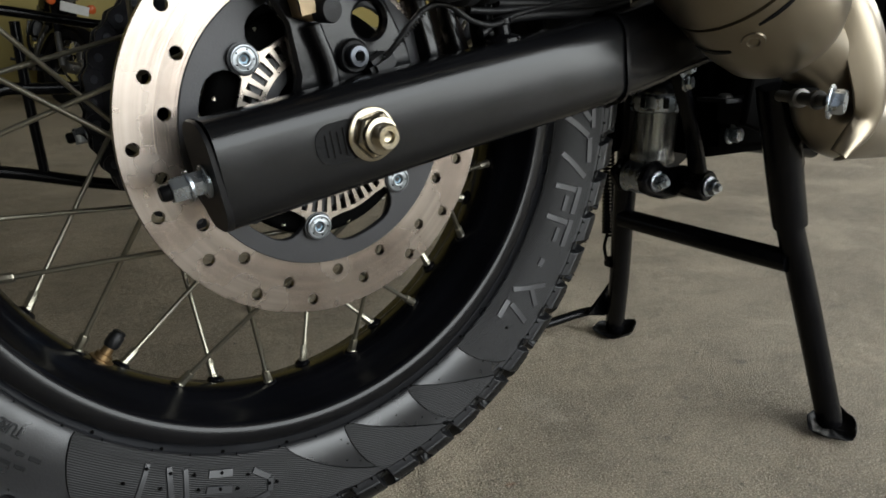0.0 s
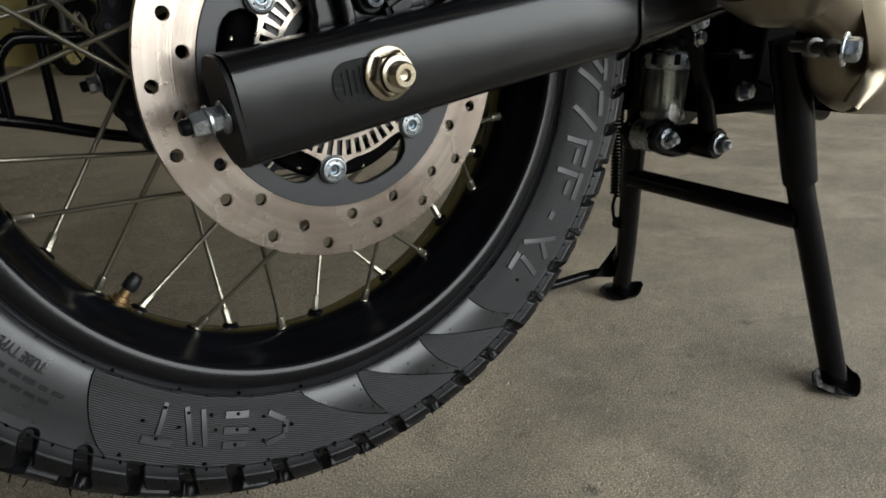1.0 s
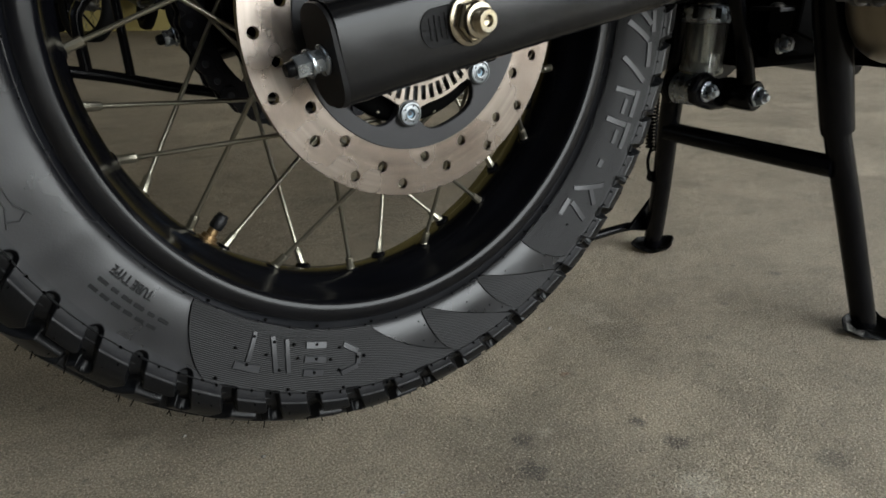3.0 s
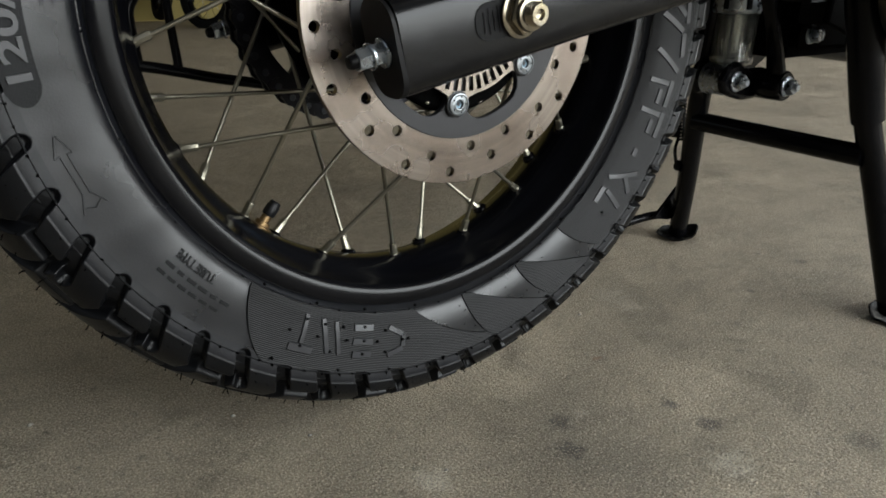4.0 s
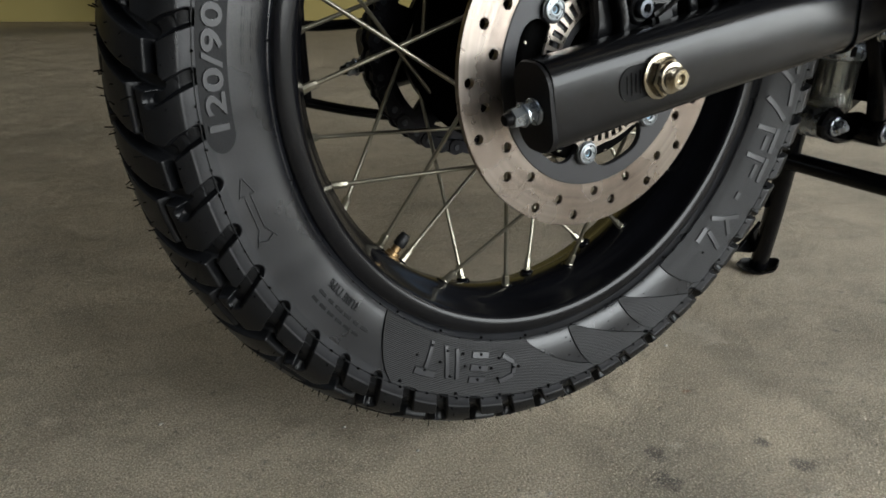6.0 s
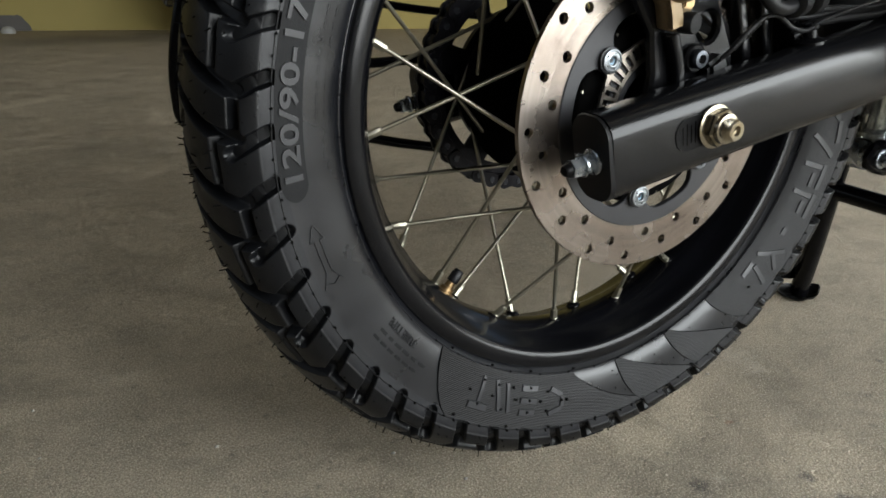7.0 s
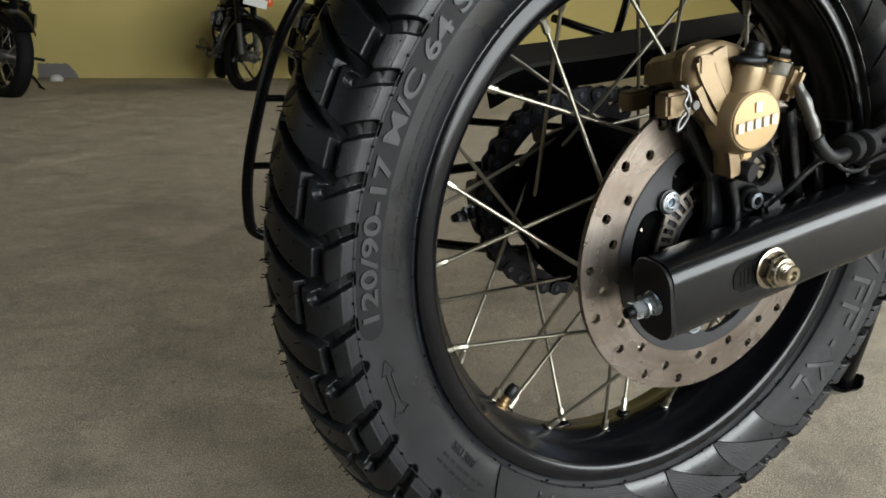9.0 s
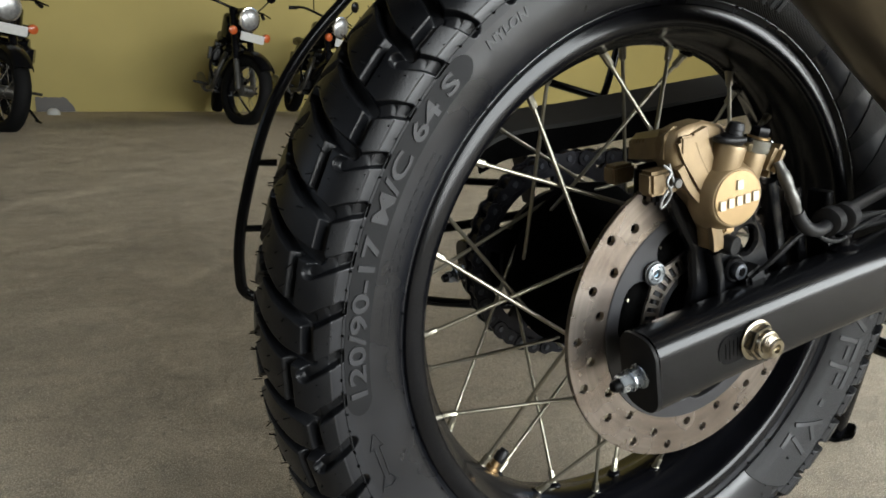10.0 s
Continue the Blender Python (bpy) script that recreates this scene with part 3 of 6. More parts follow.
def pitch_angle(v):
    """Angle in degrees of the place v pitches along; the pitches are shorter in one stretch, as the mould varies them."""
    a = 147.2 + v * 360 / PITCHES
    f = (a - 147.2) % 360 / 127.0
    return a - (0.55 * (1 - math.cos(2 * math.pi * f)) if f < 1 else 0.0)


def make_tyre():
    # lateral samples over the whole section, finer over the tread
    side = [i for i in range(0, 7 * 6, 2) if SEC_LEN[i] < TREAD0 - 0.011]
    lat = [(SEC[i], None) for i in side]
    fine = 124
    for k in range(fine):
        s = TREAD0 - 0.010 + (TREADW + 0.010) * k / (fine - 1)
        i = max(j for j in range(len(SEC) - 1) if SEC_LEN[j] <= s)
        f = (s - SEC_LEN[i]) / (SEC_LEN[i + 1] - SEC_LEN[i])
        lat.append((SEC[i].lerp(SEC[i + 1], min(1, f)), 1 - (s - TREAD0) / TREADW))
    half = len(lat)
    col = []
    for sgn in (-1, 1):
        rows = lat if sgn < 0 else lat[-4::-3]
        for q, w in rows:
            col.append((sgn, q, w))
    n = len(col)
    pts = [Vector((sgn * q.x, q.y)) for sgn, q, w in col]
    nor = []
    for i in range(n):
        t = (pts[min(i + 1, n - 1)] - pts[max(i - 1, 0)]).normalized()
        nor.append(Vector((-t.y, t.x)))
    # two pitches of groove depths
    depth = np.zeros((n, 2 * PER))
    for i, (sgn, q, w) in enumerate(col):
        if w is None:
            continue
        for j in range(2 * PER):
            v = j / PER + (0.0 if sgn < 0 else 0.5)
            depth[i, j] = max(groove_depth(w, v), groove_depth(-w, v + 0.5) if w < 0.12 else 0.0) - (0.0007 if w < 0.955 else 0.0)
    total = PITCHES * PER
    ang = np.radians([pitch_angle(c / PER) for c in range(total)])
    verts = np.zeros((total, n, 3))
    P = np.array([[p.x, p.y] for p in pts])
    N = np.array([[p.x, p.y] for p in nor])
    for c in range(total):
        d = depth[:, c % (2 * PER)][:, None]
        q = P - N * d
        verts[c, :, 0] = q[:, 1] * math.cos(ang[c])
        verts[c, :, 1] = q[:, 0]
        verts[c, :, 2] = ZC + q[:, 1] * math.sin(ang[c])
    idx = np.arange(total * n).reshape(total, n)
    nxt = np.roll(idx, -1, 0)
    quads = np.stack([idx[:, :-1], idx[:, 1:], nxt[:, 1:], nxt[:, :-1]], -1).reshape(-1, 4)
    me = bpy.data.meshes.new("tyre")
    me.from_pydata(verts.reshape(-1, 3).tolist(), [], quads.tolist())
    me.update()
    worn = np.array([w is not None and w < 0.955 for sgn, q, w in col])
    band = np.array([w is not None and 0.955 <= w < 1.14 for sgn, q, w in col])
    kind = np.where(worn[:-1] & worn[1:], 1, np.where(band[:-1] & band[1:], 2, 0)).astype(np.int32)
    cut = np.maximum(depth[:-1], depth[1:]) > 0.0004
    two = np.where(cut, 1, kind[:, None]).T
    return me, np.tile(two, (PITCHES // 2, 1)).reshape(-1).astype(np.int32)


tyre_mesh, tread_faces = make_tyre()
tyre = mesh_object("tyre", tyre_mesh, M_RUBBER, bike, 179)
tyre_mesh.materials.append(M_TREAD)
tyre_mesh.materials.append(M_SHOULDER)
tyre_mesh.polygons.foreach_set("material_index", tread_faces)
tyre["label"] = "new black dual-purpose rubber tyre with deep tread"


def sidewall_patch(name, a0, a1, r0, r1, lift, mat, lean0=0.0, lean1=0.0, bow=0.0, label="", bow1=None):
    """A thin moulded field on the sidewall between two angles and two radii; its ends lean by some degrees and bow."""
    bm = bmesh.new()
    n, k = max(6, int(abs(a1 - a0) / 1.2)), 10
    grid = []
    for j in range(k + 1):
        f = j / k
        r = r0 + (r1 - r0) * f
        s0, s1 = a0 + lean0 * f + bow * math.sin(math.pi * f) ** 0.6, a1 + lean1 * f + (bow if bow1 is None else bow1) * math.sin(math.pi * f) ** 0.6
        grid.append([(s0 + (s1 - s0) * i / n, r) for i in range(n + 1)])
    top = [[bm.verts.new(polar(r, a, -side_y(r) - lift)) for a, r in row] for row in grid]
    for j in range(k):
        for i in range(n):
            bm.faces.new((top[j][i], top[j][i + 1], top[j + 1][i + 1], top[j + 1][i]))
    edge = [e for e in bm.edges if e.is_boundary]
    ex = bmesh.ops.extrude_edge_only(bm, edges=edge)
    bmesh.ops.translate(bm, vec=(0, lift + 0.0012, 0), verts=[v for v in ex["geom"] if isinstance(v, bmesh.types.BMVert)])
    return part(name, bm, mat, tyre, label, 30)


def moulded_line(a0, r0, a1, r1, bow):
    """A thin dark joint of the mould from one place (angle, radius) to another, bowed by some degrees."""
    bm = bmesh.new()
    secs = []
    for i in range(15):
        f = i / 14
        r, a = r0 + (r1 - r0) * f, a0 + (a1 - a0) * f + bow * math.sin(math.pi * f) ** 0.6
        secs.append([polar(r, a + d, -side_y(r) - h) for d, h in ((-0.075, 0.0004), (-0.045, 0.0012), (0.045, 0.0012), (0.075, 0.0004))])
    return part("mould_joint", rings(bm, secs), M_DEEP_BLACK, tyre, "", 60)


for line in ((-131.0, 0.2330, -124.5, 0.2770, -1.5), (-83.6, 0.2330, -79.0, 0.2772, -1.1), (-82.2, 0.2330, -65.7, 0.2772, 0.9), (-69.0, 0.2330, -64.2, 0.2772, -1.1), (-67.6, 0.2330, -53.6, 0.2772, 0.9), (-95.5, 0.2330, -77.5, 0.2770, -1.5),
             (-55.4, 0.2330, -50.4, 0.2755, -1.0)):
    moulded_line(*line)
# ribbed fields and smooth crescents along the sidewall
sidewall_patch("ribbed_field", -131.0, -95.5, 0.2330, 0.2770, 0.0008, M_HATCH, 6.5, 18.0, -1.5, "finely ribbed rubber field")
for a, lean0, lean1 in ((-83.6, 4.6, 16.5), (-69.0, 4.8, 14.0)):
    sidewall_patch("ribbed_field", a, a + 1.4, 0.2330, 0.2772, 0.0009, M_HATCH_FLAT, lean0, lean1, -1.1, "", 0.9)
sidewall_patch("ribbed_field", -55.4, 12.0, 0.2330, 0.2755, 0.0007, M_HATCH_UP, 5.0, 0, -1.0, "", 0)
sidewall_patch("ribbed_field", 56.0, 90.0, 0.2330, 0.2770, 0.0008, M_HATCH_UP, 1.0, -3.0, 0)
for a in (40.3, 29.8, 19.3):
    sidewall_patch("ribbed_field", a, a + 3.0, 0.2335, 0.2768, 0.0009, M_HATCH_UP, 2.5, 9.0, 0)


def ring_bead(name, r, half, height, mat):
    """A thin raised line round the sidewall."""
    bm = bmesh.new()
    n = 220
    y = side_y(r)
    secs = [[polar(r - half, 360 * i / n, -y + 0.0006), polar(r - half * 0.4, 360 * i / n, -y - height), polar(r + half * 0.4, 360 * i / n, -y - height), polar(r + half, 360 * i / n, -y + 0.0006)] for i in range(n)]
    rows = [[bm.verts.new(p) for p in s] for s in secs]
    for i in range(n):
        s, t = rows[i], rows[(i + 1) % n]
        for j in range(3):
            bm.faces.new((s[j], s[j + 1], t[j + 1], t[j]))
    return part(name, bm, mat, tyre, sharp=60)


ring_bead("sidewall_line", 0.2788, 0.0007, 0.0003, M_BAND)
ring_bead("sidewall_line", 0.2325, 0.0008, 0.0007, M_RUBBER)


def lay_on_sidewall(bm, a0, r0, lift):
    """Bends flat pieces (x along the reading direction, y towards the tread, z up) on to the sidewall; x and y in metres."""
    for v in bm.verts:
        r = r0 + v.co.y
        a = a0 - math.degrees(v.co.x / r0)
        v.co = polar(r, a, -side_y(r) - lift - v.co.z)


def raised_text(text, a0, r0, height, width, lift=0.0002, thick=0.0006, mat=None):
    cu = bpy.data.curves.new("lettering", "FONT")
    cu.body, cu.size, cu.extrude, cu.resolution_u, cu.offset = text, 1.0, 0.5, 3, 0.022
    ob = bpy.data.objects.new("lettering", cu)
    scene.collection.objects.link(ob)
    me = bpy.data.meshes.new_from_object(ob.evaluated_get(bpy.context.evaluated_depsgraph_get()))
    bpy.data.objects.remove(ob)
    bm = bmesh.new()
    bm.from_mesh(me)
    bpy.data.meshes.remove(me)
    xs = [v.co.x for v in bm.verts]
    ys = [v.co.y for v in bm.verts]
    x0, sx, sy = min(xs), width / (max(xs) - min(xs)), height / 0.7
    for v in bm.verts:
        v.co = Vector(((v.co.x - x0) * sx, v.co.y * sy, (v.co.z + 0.5) * thick))
    bmesh.ops.triangulate(bm, faces=[f for f in bm.faces if len(f.verts) > 4])
    lay_on_sidewall(bm, a0, r0, lift)
    return part("lettering", bm, mat or M_LETTER, tyre, "raised moulded lettering", 30)


def raised_bars(bars, a0, r0, lift=0.0011, thick=0.0008, name="moulded_bar", mat=None, bold=1.0):
    """Plain moulded bars: (x, y, length, width, slant in degrees)."""
    for x, y, length, width, slant in bars:
        bm = bmesh.new()
        width *= bold
        block((0, 0, thick / 2), (length, width, thick), 0.0002, bm=bm, seg=1)
        bmesh.ops.rotate(bm, matrix=Matrix.Rotation(radians(slant), 3, "Z"), verts=bm.verts)
        bmesh.ops.translate(bm, vec=(x, y, 0), verts=bm.verts)
        lay_on_sidewall(bm, a0, r0, lift)
        part(name, bm, mat or M_LETTER, tyre, sharp=30)


sidewall_patch("size_band", 187.6, 138.4, 0.2588, 0.2768, 0.0003, M_BAND, 0, 0, 2.0, "dull band behind the tyre size", -2.0)
raised_text("120/90-17 M/C 64 S", 186.7, 0.2622, 0.0115, 0.2150, 0.0004, 0.0010)
raised_text("NYLON", 133.4, 0.2618, 0.0062, 0.0345, 0.0001, 0.0006)
raised_text("TUBE TYPE", -137.2, 0.2415, 0.0060, 0.0310, 0.0003, 0.0006, M_BAND)
# small moulded print that cannot be read
raised_bars([(0.0035 + 0.0092 * i, 0.0015, 0.0074 - 0.0022 * (i % 3 == 1), 0.0026, 0) for i in range(6)], -133.0, 0.2520, 0.0001, 0.0003, mat=M_BAND)
raised_bars([(0.004 + 0.0088 * i, 0.0, 0.0066, 0.0024, 0) for i in range(6)], -134.0, 0.2600, 0.0, 0.0003, mat=M_BAND)
raised_bars([(0.0085 * i, 0.006 * j, 0.0045 + 0.001 * ((i * 7 + j) % 3), 0.0016, 0) for i in range(15) for j in range(2)], 178.0, 0.2435, 0.0, 0.0002, mat=M_RUBBER)


def stroke(a1, r1, a2, r2, width, lift=0.0010, thick=0.0009, mat=None):
    """A plain moulded bar between two places (angle, radius) of the sidewall."""
    d = Vector((-radians(a2 - a1) * 0.254, r2 - r1, 0))
    bm = bmesh.new()
    n = max(2, int(d.length / 0.004))
    side = Vector((-d.y, d.x, 0)).normalized() * width / 2
    secs = []
    for i in range(n + 1):
        p = Vector((-radians(a1) * 0.254, r1 - 0.254, 0)) + d * i / n
        secs.append([p - side, p - side * 0.88 + Vector((0, 0, thick)), p + side * 0.88 + Vector((0, 0, thick)), p + side])
    rings(bm, secs)
    lay_on_sidewall(bm, 0.0, 0.254, lift)
    return part("moulded_bar", bm, mat or M_LETTER, tyre, sharp=30)


# maker's and model marks, as plain bars
for bar in ((-118.95, 0.2388, -118.85, 0.2592, 0.0036), (-120.9, 0.2632, -116.5, 0.2634, 0.0056), (-115.6, 0.2394, -113.6, 0.2636, 0.0040), (-112.9, 0.2400, -111.4, 0.2636, 0.0036),
            (-109.0, 0.2430, -105.1, 0.2426, 0.0052), (-109.0, 0.2531, -105.0, 0.2533, 0.0050), (-108.8, 0.2632, -105.2, 0.2631, 0.0054),
            (-101.6, 0.2430, -98.8, 0.2490, 0.0042), (-98.6, 0.2500, -98.7, 0.2592, 0.0042), (-98.8, 0.2604, -101.8, 0.2648, 0.0042)):
    stroke(*bar)
for bar in ((0.6, 0.2480, -2.6, 0.2640, 0.0050), (-0.2, 0.2655, -4.0, 0.2670, 0.0044), (-2.2, 0.2400, -5.5, 0.2630, 0.0052), (-6.0, 0.2650, -10.4, 0.2680, 0.0050), (-9.4, 0.2404, -13.2, 0.2670, 0.0050),
            (-15.9, 0.2405, -15.9, 0.2615, 0.0050), (-15.2, 0.2645, -20.4, 0.2645, 0.0052), (-17.4, 0.2540, -20.4, 0.2540, 0.0044),
            (-22.4, 0.2405, -22.3, 0.2625, 0.0050), (-21.6, 0.2655, -26.8, 0.2660, 0.0052), (-23.8, 0.2552, -26.6, 0.2556, 0.0044), (-30.6, 0.2525, -32.2, 0.2525, 0.0052),
            (-36.9, 0.2565, -39.0, 0.2686, 0.0048), (-38.9, 0.2410, -34.7, 0.2668, 0.0046), (-41.4, 0.2425, -45.2, 0.2434, 0.0048), (-41.6, 0.2462, -42.6, 0.2680, 0.0050)):
    stroke(*bar)
for x in (0.004, 0.022, 0.040, 0.058):
    raised_bars([(x - 0.0036, 0.006, 0.0180, 0.0042, 78), (x + 0.0044, 0.006, 0.0180, 0.0042, 78)], 86.0, 0.2420)
# turning-direction arrow
raised_bars([(0.020, -0.0020, 0.026, 0.0009, 0), (0.020, 0.0020, 0.026, 0.0009, 0), (0.038, 0.0028, 0.0125, 0.0009, -22), (0.038, -0.0028, 0.0125, 0.0009, 22), (0.0325, 0.0036, 0.0035, 0.0009, 90), (0.0325, -0.0036, 0.0035, 0.0009, 90),
             (0.0035, 0.0048, 0.011, 0.0009, -28), (0.0035, -0.0048, 0.011, 0.0009, 28), (0.0005, 0.0030, 0.0075, 0.0009, 60), (0.0005, -0.0030, 0.0075, 0.0009, -60)], -157.0, 0.2630, 0.0002, 0.0005, "moulded_arrow", M_RUBBER)


def rubber_hairs():
    """Fine moulding whiskers left on tread and shoulder."""
    rng = random.Random(5)
    bm = bmesh.new()
    for p in range(PITCHES):
        for w, v in ((0.93, 0.42), (0.93, 0.72), (0.83, 0.55), (0.83, 0.82), (0.66, 0.40), (0.66, 0.75), (0.50, 0.32), (0.46, 0.70), (0.30, 0.20), (0.26, 0.55), (0.10, 0.05), (0.06, 0.35)):
            for sgn in (-1, 1):
                if rng.random() < 0.15:
                    continue
                s = TREAD0 + TREADW * (1 - w)
                i = max(j for j in range(len(SEC) - 1) if SEC_LEN[j] <= s)
                q = SEC[i]
                t = (SEC[i + 1] - SEC[i]).normalized()
                a = pitch_angle(p + v + rng.uniform(-0.05, 0.05))
                n2 = Vector((t.y, -t.x))
                o = polar(q.y, a, sgn * q.x)
                d = polar(q.y + n2.y, a, sgn * (q.x + n2.x)) - o
                d = (d.normalized() + Vector((rng.uniform(-.5, .5), rng.uniform(-.5, .5), rng.uniform(-.5, .5)))).normalized()
                ln = rng.uniform(0.0014, 0.0036) if w > 0.6 else rng.uniform(0.0030, 0.0068)
                x, y, _ = frame_of(d)
                base = [bm.verts.new(o - d * 0.001 + (x * math.cos(k * 2.094) + y * math.sin(k * 2.094)) * 0.0005) for k in range(3)]
                tip = [bm.verts.new(q + d * ln) for q in [v.co.copy() for v in base]]
                for k in range(3):
                    bm.faces.new((base[k], base[(k + 1) % 3], tip[(k + 1) % 3], tip[k]))
                bm.faces.new(tip)
    # stubs along the moulding line and between the marks
    spots = [(0.2788, 2.9 * k, 0.003) for k in range(124)] + [(0.2325, 7.3 * k, 0.0025) for k in range(49)] + [(rng.uniform(0.240, 0.274), rng.uniform(-128, -20), 0.0012) for k in range(46)]
    for r, a, ln in spots:
        o = polar(r, a + rng.uniform(-0.6, 0.6), -side_y(r) + 0.0005)
        d = Vector((rng.uniform(-.4, .4), -1, rng.uniform(-.4, .4))).normalized()
        x, y, _ = frame_of(d)
        base = [bm.verts.new(o + (x * math.cos(k * 2.094) + y * math.sin(k * 2.094)) * 0.0008) for k in range(3)]
        tip = [bm.verts.new(v.co + d * ln) for v in base]
        for k in range(3):
            bm.faces.new((base[k], base[(k + 1) % 3], tip[(k + 1) % 3], tip[k]))
        bm.faces.new(tip)
    # vent pins among the maker's marks: angle, radius
    for a, r in ((238.4, 0.2518), (241.0, 0.2417), (241.1, 0.2612), (243.9, 0.2523), (244.8, 0.2428), (246.8, 0.262), (248.6, 0.2431), (249.7, 0.2525), (253.0, 0.2422), (253.1, 0.2526), (253.1, 0.2628), (255.9, 0.2533), (257.5, 0.245), (261.1, 0.2533), (262.4, 0.2534), (257.7, 0.262),
                 (231.5, 0.2304), (242.8, 0.2306), (253.3, 0.2306), (265.0, 0.2306), (237.2, 0.2745), (249.1, 0.2752), (258.7, 0.276), (269.6, 0.2765), (314.2, 0.2556), (306.5, 0.2305)):
        lathe([(0.0011, 0.0), (0.0011, 0.0012), (0.0, 0.0013)], polar(r, a, -side_y(r) - 0.0015), (0, -1, 0), 8, bm)
    ob = part("rubber_whisker", bm, M_DEEP_BLACK, tyre)
    ob["kind"] = "stuff"


rubber_hairs()

# rim
rim = part("rim", hoop([(0.2195, -0.0420), (0.2245, -0.0418), (0.2278, -0.0405), (0.2297, -0.0372), (0.2240, -0.0345), (0.2240, 0.0345), (0.2285, 0.0362), (0.2262, 0.0392), (0.2230, 0.0412), (0.2195, 0.0418),
                        (0.2160, 0.0412), (0.2132, 0.0392), (0.2118, 0.0360), (0.2105, 0.0290), (0.2055, 0.0190), (0.2010, 0.0130), (0.1995, 0.0), (0.2010, -0.0130), (0.2055, -0.0190), (0.2105, -0.0290), (0.2118, -0.0360), (0.2132, -0.0392), (0.2160, -0.0412)], 240), M_RIM, bike, "glossy black spoked rim")

# hub with its two spoke flanges and the drive drum
hub = part("hub", hoop([(0.012, -0.073), (0.030, -0.073), (0.034, -0.0735), (0.066, -0.0735), (0.0685, -0.0720), (0.0705, -0.0680), (0.0695, -0.0600), (0.042, -0.046), (0.036, 0.000), (0.042, 0.050), (0.076, 0.0585),
                        (0.0795, 0.0625), (0.078, 0.0680), (0.070, 0.071), (0.070, 0.080), (0.064, 0.084), (0.050, 0.090), (0.030, 0.098), (0.012, 0.100)], 96), M_DEEP_BLACK, bike, "black cast hub")
for k in range(5):
    a = 20 + 72 * k
    bm = bmesh.new()
    sweep([polar(0.060, a, 0.095), polar(0.036, a, 0.096)], 0.009, 2, bm=bm)
    part("drive_lug", bm, M_CAST, hub)


# spokes: crossed lacing on both flanges
def make_spokes():
    seat = bmesh.new()
    lathe([(0.0028, -0.001), (0.0036, 0.000), (0.0036, 0.006), (0.0031, 0.0065), (0.0031, 0.0155), (0.0026, 0.0165)], (0, 0, 0), (0, 0, 1), 8, seat)
    nip = part("nipple", seat, M_SPOKE, rim)
    first = None
    boss = bmesh.new()
    lathe([(0.0075, -0.004), (0.0062, 0.0005), (0.0046, 0.0022), (0.003, 0.0026)], (0, 0, 0), (0, 0, 1), 14, boss)
    boss = part("spoke_seat", boss, M_RIM, rim)
    for k in range(36):
        near = k % 2 == 0
        a = -134.25 + 10 * k
        turn = (1 if (k // 2) % 2 else -1) * (1 if near else -1)
        y_rim = -0.002 if near else 0.0145
        p0 = polar(0.2035, a, y_rim)
        p1 = polar(0.0657, a + turn * 73.8, -0.0623 - 0.0080 * turn) if near else polar(0.0750, a + turn * 48.6, 0.0638 - 0.0078 * turn)
        d = (p1 - p0).normalized()
        m = Matrix.Translation(p0) @ d.to_track_quat("Z", "Y").to_matrix().to_4x4()
        bm = bmesh.new()
        sweep([p0 + d * 0.012, p0.lerp(p1, 0.5), p1, p1 + Vector((0, 0.004 * turn, 0)) + d * 0.002], lambda t: circle(0, 0, 0.00165, 10), 3, bm=bm)
        part("spoke", bm, M_SPOKE, rim)
        mb = Matrix.Translation(polar(0.2012, a, y_rim)) @ (polar(0, a, y_rim) - polar(1, a, y_rim)).to_track_quat("Z", "Y").to_matrix().to_4x4()
        if first is None:
            first = nip
            nip.matrix_basis = m
            boss.matrix_basis = mb
        else:
            again(nip, m)
            again(boss, mb)


make_spokes()
# valve
vdir = (polar(0, -129.3, 0) - polar(1, -129.3, 0)).normalized()
vo = polar(0.2005, -129.3, 0.004)
valve = part("valve", lathe([(0.0085, 0), (0.0085, 0.0016), (0.006, 0.002), (0.0058, 0.005), (0.004, 0.0055), (0.0038, 0.010), (0.0028, 0.011)], vo, vdir, 12), M_BRASS, rim, "brass tyre valve")
cap = bmesh.new()
lathe([(0.0046, 0.0105), (0.0052, 0.012), (0.0052, 0.0185), (0.0044, 0.0195), (0.0044, 0.0215), (0.0035, 0.0225)], vo, vdir, 10, cap)
part("valve_cap", cap, M_BLACKPLASTIC, rim, "black plastic valve cap")

# brake disc, drilled on four circles
YD = -0.0782
holes = []
for k in range(36):
    r = (0.1116, 0.0942, 0.1062, 0.0942, 0.1116, 0.1008)[k % 6]
    a = radians(-96.0 + 10 * k)
    holes.append(circle(r * math.cos(a), r * math.sin(a), 0.0036, 14))
disc_m = Matrix.Translation((0, YD, ZC))
brake_disc = part("brake_disc", plate([circle(0, 0, 0.1200, 160), circle(0, 0, 0.0872, 120)] + holes, 0.0044, disc_m, 0.0003), M_DISC, bike, "drilled steel brake disc with a heat tint", 30)


